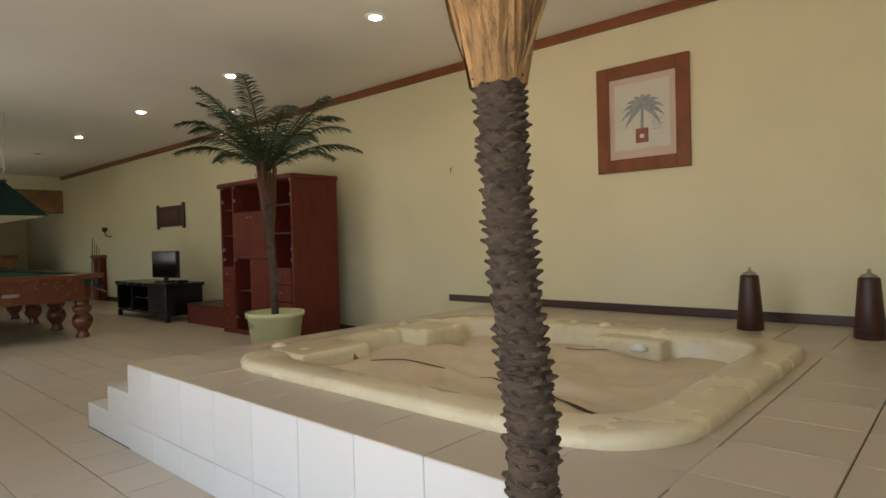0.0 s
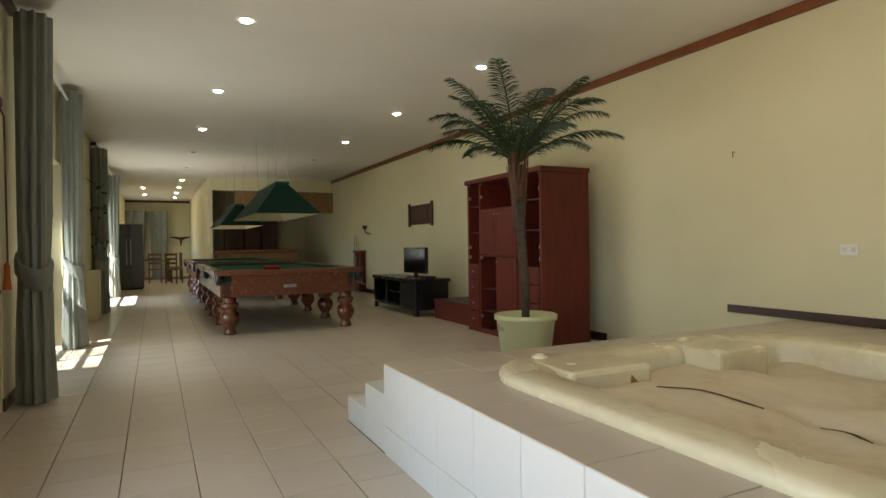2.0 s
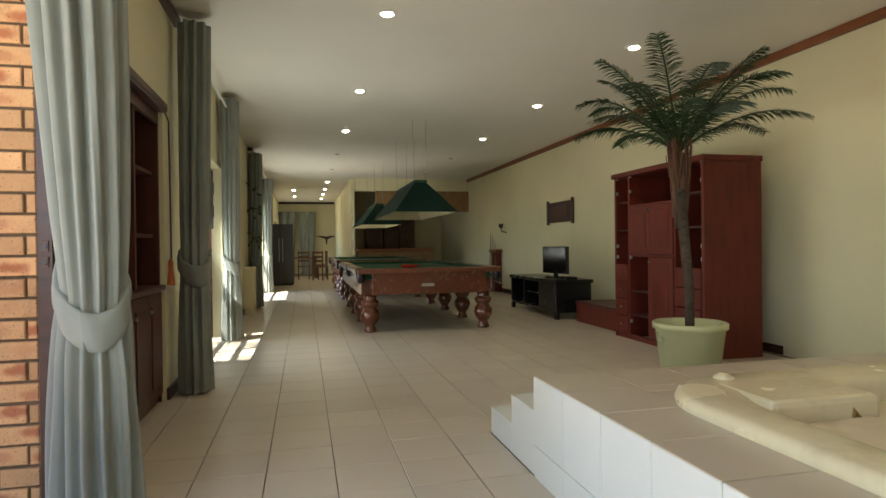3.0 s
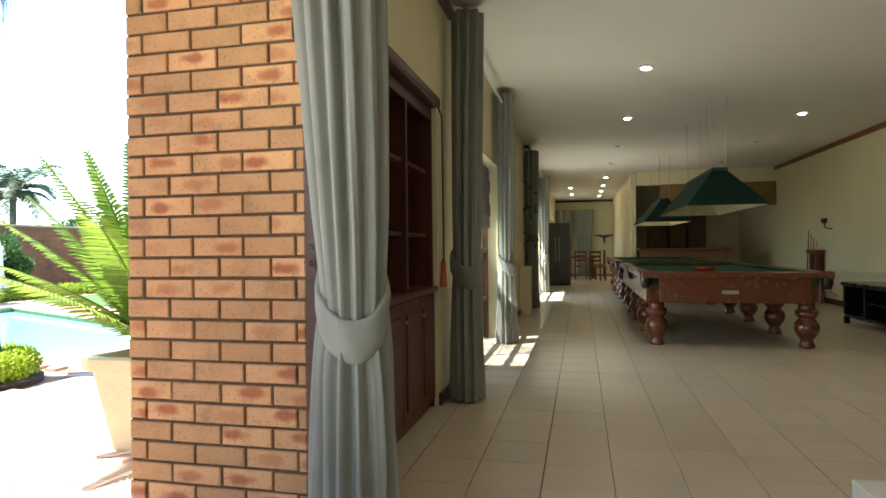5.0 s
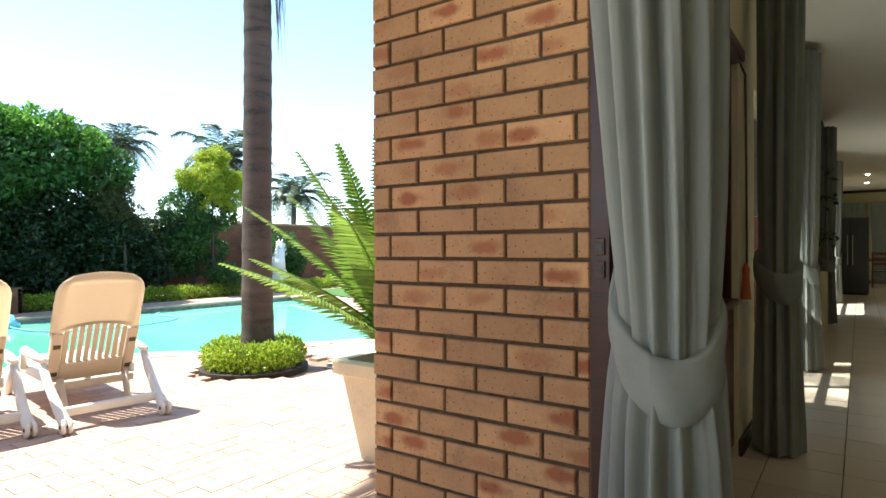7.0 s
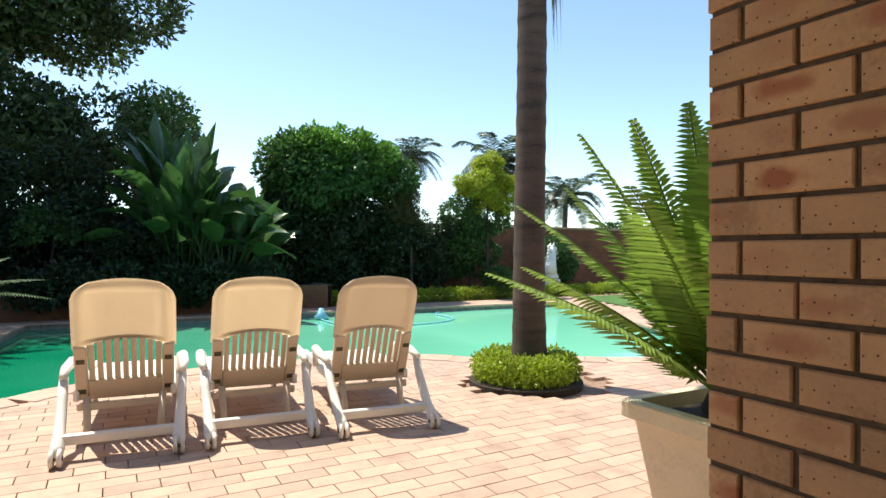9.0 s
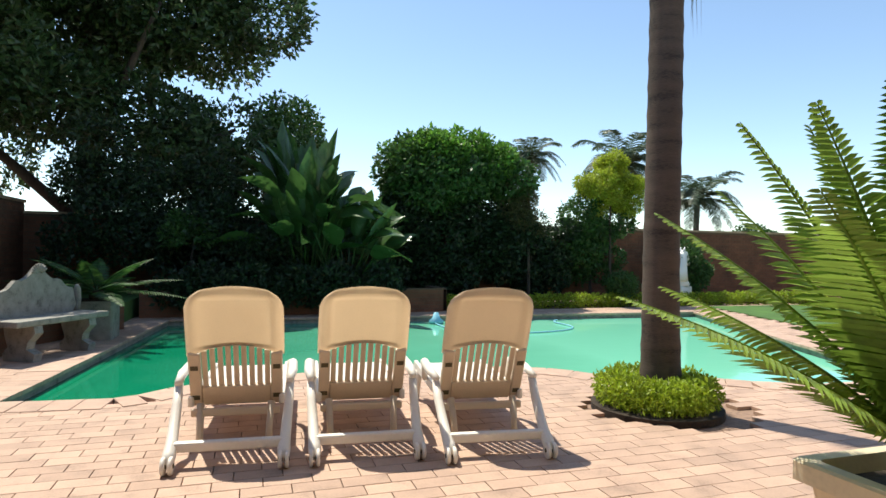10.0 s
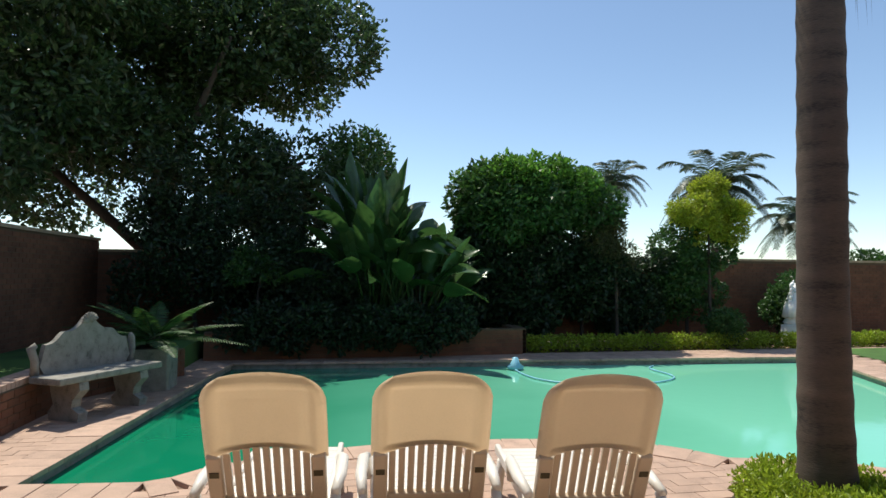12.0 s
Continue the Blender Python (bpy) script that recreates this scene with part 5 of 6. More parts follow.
# ---- sun loungers ----
def lounger():
    lg = thing("sun_lounger", pose(0, 0, 0), "cream moulded resin sun lounger with raised back and wheels", "sun lounger", "sun loungers by the pool")
    back = Matrix.Translation((0, -0.60, 0.28)) @ Euler((radians(-25), 0, 0)).to_matrix().to_4x4()
    # back: a moulded shell with a dished panel; local z up the back, y towards the head side
    HB = 0.92

    def width(z):
        t = z / HB
        w = 0.315 + 0.012 * math.sin(t * 3)
        if t > 0.86:
            w = 0.315 * (1 - 0.32 * ((t - 0.86) / 0.14) ** 2.2)
        return w
    bm = bmesh.new()
    nz, nx = 28, 22
    grid = []
    for i in range(nz + 1):
        z = 0.40 + (HB - 0.40) * i / nz
        row = []
        for j in range(nx + 1):
            u = j / nx * 2 - 1
            edge = min((1 - abs(u)) * 0.3, HB - z)
            rim = 0.03 * math.exp(-((edge - 0.0) / 0.035) ** 2)
            dish = -0.018 * max(0.0, min(1, (edge - 0.055) / 0.02)) * max(0.0, min(1, (z - 0.42) / 0.03))
            zz = z + (0.035 * (1 - u * u) * max(0, (z - 0.75) / 0.2))
            low = 0.10 * (1 - u * u) if i == 0 else 0.10 * (1 - u * u) * max(0, 1 - i / 7)
            row.append(bm.verts.new((u * width(z), 0.02 - rim + dish, zz + low)))
        grid.append(row)
    for i in range(nz):
        for j in range(nx):
            bm.faces.new((grid[i][j], grid[i][j + 1], grid[i + 1][j + 1], grid[i + 1][j]))
    bmesh.ops.solidify(bm, geom=bm.faces, thickness=0.016)
    part("backrest", bm, "resin", lg, "dished moulded back panel", True, back)
    for s in (-1, 1):
        e = part("back_stile", box(s * 0.315, -0.02, 0.0, s * 0.235, 0.035, 0.44, 0.01), "resin", lg, m=back)
        for z in (0.06, 0.31):
            part("latch_slot", box(s * 0.30, 0.036, z, s * 0.25, 0.04, z + 0.035), "tub_dark", e)
    part("back_rail", box(-0.234, -0.015, 0.0, 0.234, 0.03, 0.16, 0.01), "resin", lg, m=back)
    for i in range(9):
        x = -0.21 + i * 0.0525
        part("back_slat", box(x - 0.018, -0.008, 0.15, x + 0.018, 0.015, 0.40 + 0.10 * (1 - (x / 0.31) ** 2), 0.004), "resin", lg, m=back)
    # seat and leg slats
    for i in range(13):
        y = -0.66 - i * 0.088
        part("seat_slat", box(-0.29, y - 0.0425, 0.30, 0.29, y + 0.0425, 0.325, 0.006), "resin_white", lg)
    for s in (-1, 1):
        part("side_rail", box(s * 0.33, -1.82, 0.27, s * 0.29, -0.52, 0.345, 0.012), "resin_white", lg)
        arm = part("armrest", tube([(s * 0.37, -0.40, 0.47), (s * 0.385, -0.62, 0.49), (s * 0.38, -0.88, 0.50), (s * 0.36, -1.0, 0.48), (s * 0.345, -1.06, 0.33)], [0.026, 0.034, 0.036, 0.03, 0.026], 10), "resin_white", lg, "white armrest", True)
        part("rear_leg", tube([(s * 0.37, -0.44, 0.46), (s * 0.365, -0.34, 0.33), (s * 0.35, -0.12, 0.15), (s * 0.345, -0.02, 0.10), (s * 0.345, 0.03, 0.055)], [0.028, 0.032, 0.036, 0.042, 0.035], 10), "resin_white", lg, "white sloping rear leg", True)
        part("prop", tube([(s * 0.24, -0.50, 0.30), (s * 0.23, -0.42, 0.12), (s * 0.23, -0.40, 0.015)], [0.028, 0.024, 0.03], 8), "resin", lg, smooth=True)
        part("front_leg", tube([(s * 0.31, -1.62, 0.28), (s * 0.32, -1.70, 0.0)], [0.035, 0.028], 10), "resin_white", lg, smooth=True)
        for dx in (-0.022, 0.022):
            wh = part("wheel", lathe([(0.0, -0.012), (0.05, -0.012), (0.056, -0.006), (0.056, 0.006), (0.05, 0.012), (0.0, 0.012)], 20), "resin_white", lg, "small cream wheel", True, pose(s * 0.345 + dx, 0.03, 0.056, 0, 90, 0))
            part("hub", lathe([(0.0, -0.016), (0.015, -0.016), (0.015, 0.016), (0.0, 0.016)], 10), "tub_dark", wh)
    part("cross_bar", box(-0.335, -0.12, 0.10, 0.335, -0.06, 0.165, 0.014), "resin_white", lg, "white rear cross bar")
    part("cross_bar", box(-0.30, -0.50, 0.215, 0.30, -0.46, 0.27, 0.012), "resin", lg)
    return lg


lg = lounger()
lg.matrix_basis = pose(-3.42, -5.17, GROUND, 0, 0, -5)
copy_thing(lg, pose(-4.30, -5.08, GROUND, 0, 0, -5))
copy_thing(lg, pose(-5.16, -4.87, GROUND, 0, 0, -7))


# ---- planting ----
def leaf_mass(name, blobs, count, size, material, parent, squash=0.55, label="", shell=0.65):
    """Many small folded leaves scattered through overlapping clumps (x, y, z, rx, ry, rz)."""
    B = np.array(blobs, float)
    vol = (B[:, 3] * B[:, 4] * B[:, 5]) ** 0.75
    pick = np.random.choice(len(B), count, p=vol / vol.sum())
    d = np.random.normal(size=(count, 3))
    d /= np.linalg.norm(d, axis=1)[:, None]
    r = shell + (1 - shell) * np.random.rand(count) ** 0.6
    r *= np.random.normal(1.0, 0.07, count)
    c = B[pick, :3] + d * r[:, None] * B[pick, 3:]
    ax = d * 0.7 + np.random.normal(size=(count, 3)) * 0.8
    ax /= np.linalg.norm(ax, axis=1)[:, None]
    sd = np.cross(ax, np.random.normal(size=(count, 3)))
    sd /= np.linalg.norm(sd, axis=1)[:, None]
    s = size * np.random.uniform(0.6, 1.3, count)[:, None]
    nrm = np.cross(ax, sd)
    P = np.stack([c, c + ax * s * 0.5 + sd * s * squash * 0.5 + nrm * s * 0.12, c + ax * s, c + ax * s * 0.5 - sd * s * squash * 0.5 + nrm * s * 0.12], 1).reshape(-1, 3)
    I = np.arange(count) * 4
    faces = np.concatenate([np.stack([I, I + 1, I + 2], 1), np.stack([I, I + 2, I + 3], 1)])
    me = bpy.data.meshes.new(name)
    me.from_pydata(P.tolist(), [], faces.tolist())
    me.materials.append(M[material])
    ob = new(name, me)
    ob.parent = parent
    ob["kind"] = "stuff"
    if label:
        ob["label"] = label
    return ob


def clumps(centre, spread, n, r0, r1, flat=0.8):
    out = []
    for _ in range(n):
        v = Vector((random.gauss(0, 1), random.gauss(0, 1), random.gauss(0, 1)))
        v = v.normalized() * random.random() ** 0.4
        r = random.uniform(r0, r1)
        out.append((centre[0] + v.x * spread[0], centre[1] + v.y * spread[1], centre[2] + v.z * spread[2], r, r, r * flat))
    return out


FAR = 0.83  # growth of the far planting against its full size
# big dark tree beyond the corner of the garden
tree = thing("large_tree", pose(0.33, -18.11, GROUND), "large dense dark green tree behind the garden wall", "tree")
tree.scale = (FAR, FAR, FAR)
part("trunk", tube([(0, 0, 0), (0.1, 0, 2), (-0.1, 0.1, 4), (0.2, 0, 6.5), (0, 0, 9.5)], [0.5, 0.42, 0.36, 0.25, 0.1], 12), "tree", tree, "", True)
for p, r in ((((0, 0, 2.2), (1.8, 0.6, 4.0), (3.4, 1.0, 5.5)), 0.2), (((0, 0, 2.6), (-2.0, 0.5, 4.4), (-4.2, 0.6, 5.4)), 0.2), (((0, 0, 4), (-1.2, 1.4, 6.5), (-2.2, 2.2, 8.5)), 0.16), (((0.6, 0, 1.8), (-0.6, 0.8, 3.2), (-1.6, 1.2, 5.0)), 0.14)):
    part("limb", tube(p, [r, r * 0.7, r * 0.3], 8), "tree", tree, "", True)
crown = clumps((-0.8, 0, 8.2), (4.4, 3.0, 4.6), 34, 1.0, 1.9) + clumps((-2.6, 0.5, 4.6), (2.2, 2.0, 1.6), 12, 0.8, 1.3) + clumps((3.5, 0, 6.5), (2.5, 2.5, 3.5), 12, 0.9, 1.6)
leaf_mass("crown", crown, 58000, 0.22, "leaf_tree", tree, label="dense dark crown with gaps")
tree2 = thing("broad_tree", pose(3.2, -13.96, GROUND), "broad dark green tree beyond the side wall", "tree")
tree2.scale = (FAR, FAR, FAR)
part("trunk", tube([(0, 0, 0), (0.1, 0, 2), (-0.1, 0.1, 4), (0, 0, 7)], [0.4, 0.34, 0.3, 0.12], 12), "tree", tree2, "", True)
part("limb", tube([(0, 0, 2.4), (-1.4, -0.6, 4.2), (-2.2, -1.0, 5.6)], [0.18, 0.13, 0.06], 8), "tree", tree2, "", True)
leaf_mass("crown", clumps((-0.4, -0.5, 6.9), (3.4, 3.8, 3.6), 36, 0.9, 1.6), 34000, 0.21, "leaf_tree", tree2)
sap = thing("climbing_shrub", pose(-1.11, -15.37, 0.25), "dark creeper and undergrowth against the garden wall", "shrub")
sap.scale = (FAR, FAR, FAR)
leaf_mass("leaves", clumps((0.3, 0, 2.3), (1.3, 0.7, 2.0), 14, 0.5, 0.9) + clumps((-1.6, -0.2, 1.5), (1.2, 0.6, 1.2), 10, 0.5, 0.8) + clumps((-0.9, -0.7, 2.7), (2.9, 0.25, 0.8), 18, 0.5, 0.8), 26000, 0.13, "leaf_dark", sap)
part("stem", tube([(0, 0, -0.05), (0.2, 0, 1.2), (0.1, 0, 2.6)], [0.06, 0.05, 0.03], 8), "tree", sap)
# added leaf mass that darkens the planter wall where plants shade it
under = thing("undergrowth", pose(-4.27, -14.29, 0.25), "dark low undergrowth added over the planter wall for its shade", "undergrowth")
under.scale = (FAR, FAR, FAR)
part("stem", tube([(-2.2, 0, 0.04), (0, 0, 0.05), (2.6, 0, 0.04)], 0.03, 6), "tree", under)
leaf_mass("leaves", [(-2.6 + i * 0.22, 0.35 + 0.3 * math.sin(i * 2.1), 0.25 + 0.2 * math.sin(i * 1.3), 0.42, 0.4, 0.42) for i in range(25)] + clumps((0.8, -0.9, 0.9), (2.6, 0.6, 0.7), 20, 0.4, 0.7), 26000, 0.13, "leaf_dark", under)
hang = thing("light_green_shrub", pose(-2.44, -14.87, 0.25), "small light green leafy shrub in the planting bed", "shrub")
hang.scale = (FAR, FAR, FAR)
part("stem", tube([(0, 0, -0.03), (0.1, 0, 0.8), (0.0, 0.1, 1.6)], [0.04, 0.03, 0.02], 8), "tree", hang)
leaf_mass("leaves", clumps((0.1, 0.1, 1.75), (0.7, 0.4, 0.5), 8, 0.25, 0.45), 2600, 0.11, "leaf_mid", hang, shell=0.3)


def broad_plant(x, y, z, height, leaves, spread, label):
    """A giant bird-of-paradise: upright stalks with big paddle leaves."""
    p = thing("bird_of_paradise", pose(x, y, z), label, "plant")
    p.scale = (FAR, FAR, FAR)
    for i in range(leaves):
        a = random.uniform(0, 2 * math.pi)
        lean = random.uniform(0.1, 1.0)
        o = Vector((math.cos(a), math.sin(a), 0))
        h = height * random.uniform(0.45, 1.0) * (1 - 0.35 * lean)
        base = o * random.uniform(0.05, 0.5)
        knee = base + o * spread * lean * 0.45 + Vector((0, 0, h * 0.62))
        stem = tube([base - Vector((0, 0, 0.03)), base.lerp(knee, 0.5) + Vector((0, 0, h * 0.06)), knee], [0.035, 0.028, 0.018], 6)
        s = part("stalk", stem, "strelitzia", p)
        L, Wd = random.uniform(1.1, 1.7), random.uniform(0.2, 0.32)
        d = (o * lean * 1.1 + Vector((0, 0, 1.2 - 0.9 * lean))).normalized()
        sd = d.cross(Vector((0, 0, 1))).normalized() if abs(d.z) < 0.98 else Vector((1, 0, 0))
        tw = random.uniform(-0.9, 0.9)
        nrm = sd.cross(d)
        sd = (sd * math.cos(tw) + nrm * math.sin(tw)).normalized()
        nrm = sd.cross(d)
        bm = bmesh.new()
        prev = None
        for k in range(10):
            t = k / 9
            c = knee + d * L * t + Vector((0, 0, -0.45 * lean * L * t * t))
            w = Wd * math.sin(math.pi * (0.08 + 0.92 * t) ** 0.75) ** 0.8 + 0.004
            ww = w * (1 + 0.12 * math.sin(9 * t + i))
            cur = (bm.verts.new(c + sd * ww + nrm * ww * 0.35), bm.verts.new(c), bm.verts.new(c - sd * ww + nrm * ww * 0.35))
            if prev:
                bm.faces.new((prev[0], prev[1], cur[1], cur[0]))
                bm.faces.new((prev[1], prev[2], cur[2], cur[1]))
            prev = cur
        part("leaf", bm, "strelitzia", s, smooth=True)
    return p


broad_plant(-4.77, -14.95, 0.25, 6.3, 80, 2.3, "tall bird-of-paradise plant with broad paddle leaves")
broad_plant(-5.6, -14.54, 0.25, 4.2, 36, 2.2, "lower bird-of-paradise plant with drooping broad leaves")


def bush(name, x, y, z, blobs, count, size, material, label, squash=0.55, trunk=0.06, shell=0.65):
    b = thing(name, pose(x, y, z), label, "shrub")
    b.scale = (FAR, FAR, FAR)
    top = max(q[2] for q in blobs)
    part("stem", tube([(0, 0, -0.04), (0.05, 0.03, top * 0.5), (0, 0, top)], [trunk, trunk * 0.7, trunk * 0.3], 8), "tree", b)
    leaf_mass("foliage", blobs, count, size, material, b, squash, shell=shell)
    return b


random.seed(5)
bush("round_bush", -8.58, -15.7, GROUND, clumps((0, 0, 3.9), (1.9, 0.8, 0.95), 26, 0.6, 1.0), 30000, 0.18, "leaf_mid", "dense rounded green bush with glossy leaves")
top = bpy.data.objects["round_bush"]
# top layer of new leaves, coloured brighter to stand for sun from above
leaf_mass("new_growth", clumps((0, 0, 4.55), (1.9, 0.8, 0.45), 16, 0.5, 0.75, 0.7) + clumps((0, 0, 4.75), (2.25, 1.0, 0.75), 70, 0.12, 0.3), 15000, 0.17, "leaf_sunlit", top, label="new leaves on top, sunlight put into their brighter green")
# lower shrubs in the darker green, their shade put into the leaf colour
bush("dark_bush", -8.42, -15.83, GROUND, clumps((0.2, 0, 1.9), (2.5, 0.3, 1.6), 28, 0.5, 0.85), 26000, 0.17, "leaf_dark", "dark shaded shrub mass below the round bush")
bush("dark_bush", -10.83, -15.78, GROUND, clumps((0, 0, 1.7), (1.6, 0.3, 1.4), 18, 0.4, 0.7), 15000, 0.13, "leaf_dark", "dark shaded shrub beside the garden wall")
bush("feathery_shrub", -10.58, -15.45, GROUND, clumps((0, 0, 3.2), (0.8, 0.5, 0.8), 10, 0.3, 0.5), 5000, 0.13, "leaf_olive", "reddish olive feathery shrub", 0.2)
bush("yellow_shrub", -13.07, -15.45, GROUND, clumps((0, 0, 3.7), (1.25, 0.6, 0.75), 44, 0.16, 0.36) + clumps((0.1, 0, 4.5), (0.6, 0.3, 0.6), 16, 0.12, 0.26), 15000, 0.14, "leaf_yellow", "bright yellow-green shrub above the wall", 0.3, shell=0.4)
bush("olive_shrub", -12.65, -15.78, GROUND, clumps((0, 0, 2.2), (1.1, 0.3, 1.4), 14, 0.4, 0.7), 9000, 0.14, "leaf_mid", "loose green shrub against the garden wall")
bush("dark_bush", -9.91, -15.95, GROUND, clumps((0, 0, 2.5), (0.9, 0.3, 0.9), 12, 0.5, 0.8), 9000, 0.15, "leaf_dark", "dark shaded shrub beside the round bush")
bush("clipped_shrub", -12.98, -14.71, GROUND, clumps((0, 0, 0.72), (0.25, 0.25, 0.18), 8, 0.42, 0.5), 4200, 0.07, "leaf_mid", "small clipped round shrub")
bush("small_shrub", -15.56, -15.45, GROUND, clumps((0, 0, 1.3), (1.0, 0.5, 0.9), 14, 0.4, 0.65), 9000, 0.12, "leaf_mid", "small green shrub by the wall")
hedge = thing("low_hedge", pose(-0.617, -0.264, GROUND), "low clipped yellow-green hedge along the pool surround", "hedge")
hedge.scale = (FAR, FAR, FAR)
leaf_mass("foliage", [(-8.9 - i * 0.2, -17.35 + 0.08 * math.sin(i), 0.2 + 0.04 * math.sin(i * 2.3), 0.22, 0.2, 0.21) for i in range(72)], 20000, 0.075, "leaf_bright", hedge, label="clipped bright leaves")
part("stem", tube([(-8.9, -17.35, 0.02), (-16, -17.35, 0.08), (-23.2, -17.35, 0.02)], 0.03, 6), "tree", hedge)

# royal palm in its ring of shrubs
rp = thing("palm_tree", pose(-7.20, -5.83, GROUND), "tall palm tree with a smooth ringed grey-brown trunk", "palm tree")
ring = []
for i in range(100):
    z = i * 0.09
    ring.append((z, 0.165 - 0.004 * z + 0.035 * math.exp(-z * 2.2) + 0.006 * (i % 3 == 0)))
bm = lathe([(0.19, -0.02)] + [(r, z) for z, r in ring], 28)
for v in bm.verts:
    v.co.x += 0.012 * math.sin(v.co.z * 1.3)
part("trunk", bm, "trunk", rp, "ringed grey-brown trunk", True)
for i in range(18):
    a = 2 * math.pi * i / 18
    bm = bmesh.new()
    frond_mesh(bm, (0, 0, 8.8), (math.cos(a), math.sin(a)), 2.6, (0.9, 0.7, 0.4)[i % 3], 0.55, 50, 0.03, rise=(0.35, 0.8, 1.1)[i % 3])
    part("frond", bm, "palm_far", rp)
for i, (a, dx) in enumerate(((2.0, 0.0), (2.3, 0.1), (2.7, -0.05), (3.1, 0.05))):
    bm = bmesh.new()
    for k in range(24):
        q = Vector((0.28 * math.cos(a) + random.uniform(-0.06, 0.06), 0.28 * math.sin(a) + random.uniform(-0.06, 0.06), 4.3 + random.uniform(-0.1, 2.6)))
        e = q + Vector((random.uniform(-0.03, 0.03), random.uniform(-0.03, 0.03), -random.uniform(0.4, 0.9)))
        v = [bm.verts.new(c) for c in (q, q + Vector((0.014, 0.01, -0.2)), e, q + Vector((-0.012, -0.01, -0.2)))]
        bm.faces.new(v)
    tube([(0.17 * math.cos(a), 0.17 * math.sin(a), 6.9), (0.28 * math.cos(a), 0.28 * math.sin(a), 6.0), (0.28 * math.cos(a), 0.28 * math.sin(a), 4.4)], [0.02, 0.012, 0.006], 5, bm)
    part("dead_frond", bm, "leaf_olive", rp, "withered hanging frond")
bed = thing("palm_bed", pose(-7.08, -5.74, GROUND), "round bed of clipped yellow-green leafy shrubs round the palm", "hedge")
part("edging", lathe([(0.74, -0.03), (0.74, 0.03), (0.68, 0.035), (0.0, 0.03)], 40), "soil", bed)
leaf_mass("foliage", [(0.52 * math.cos(i * 0.3), 0.52 * math.sin(i * 0.3), 0.17, 0.20, 0.20, 0.15) for i in range(21)] + [(0.3 * math.cos(i * 0.6), 0.3 * math.sin(i * 0.6), 0.17, 0.18, 0.18, 0.13) for i in range(10)], 12000, 0.05, "leaf_bright", bed, 0.5, shell=0.5)

bed.scale = (0.78, 0.78, 1.0)

# cycad in the square planter by the brick pier
pl = thing("square_planter", pose(-5.86, -2.60, GROUND), "square tapered cream planter on the terrace", "planter")
bm = bmesh.new()
rings = []
for h, z in ((0.22, 0.0), (0.30, 0.53), (0.345, 0.55), (0.345, 0.62), (0.335, 0.63), (0.28, 0.63), (0.27, 0.55)):
    rings.append([bm.verts.new((x, y, z)) for x, y in rounded(-h, -h, h, h, 0.03, 3)])
for a, b in zip(rings, rings[1:]):
    for i in range(len(a)):
        bm.faces.new((a[i], a[(i + 1) % len(a)], b[(i + 1) % len(a)], b[i]))
bm.faces.new(rings[0][::-1])
bm.faces.new(rings[-1])
part("body", bm, "planter", pl)
part("soil", box(-0.265, -0.265, 0.545, 0.265, 0.265, 0.57, 0.01), "soil", pl)


def cycad(name, m, fronds, length, leaf, count, width, material, label, rises):
    c = thing(name, m, label, "cycad")
    part("stem", lathe([(0.10, -0.03), (0.11, 0.05), (0.08, 0.12), (0.0, 0.14)], 14), "bark", c, "", True)
    for i, (a, r, dr, L) in enumerate(rises):
        bm = bmesh.new()
        d = Vector((math.cos(radians(a)), math.sin(radians(a)), 0))
        side = Vector((-d.y, d.x, 0))
        pts = [Vector((0, 0, 0.08)) + d * (L * math.cos(radians(r)) * t * (1 + 0.25 * t)) + Vector((0, 0, L * (math.sin(radians(r)) * t - dr * t * t))) for t in [k / 14 for k in range(15)]]
        tube(pts, [0.012 * (1 - 0.75 * k / 14) for k in range(15)], 6, bm)
        for k in range(count):
            t = 0.14 + 0.86 * k / (count - 1)
            q = min(13, int(t * 14))
            p = pts[q].lerp(pts[q + 1], t * 14 - q)
            al = (pts[q + 1] - pts[q]).normalized()
            up = side.cross(al).normalized()
            ln = leaf * (0.5 + 0.5 * math.sin(math.pi * min(1, t * 0.9 + 0.1)) ** 0.5) * (1.12 - 0.75 * max(0, t - 0.55) / 0.45) * random.uniform(0.93, 1.05)
            for s in (-1, 1):
                o = (side * s * 0.95 + al * 0.36 + up * 0.12 + Vector((0, 0, random.uniform(-0.06, 0.06)))).normalized()
                wv = (al - o * al.dot(o)).normalized() * width
                fold = up * width * 0.5
                v = [bm.verts.new(z) for z in (p, p + o * ln * 0.18 + wv * 0.9, p + o * ln * 0.6 + wv * 0.75 - Vector((0, 0, ln * 0.04)), p + o * ln - Vector((0, 0, ln * 0.13)), p + o * ln * 0.6 - wv * 0.75 - fold * 0.4 - Vector((0, 0, ln * 0.04)), p + o * ln * 0.18 - wv * 0.9 - fold * 0.4)]
                bm.faces.new((v[0], v[1], v[2], v[3]))
                bm.faces.new((v[0], v[3], v[4], v[5]))
        part("frond", bm, material, c)
    return c


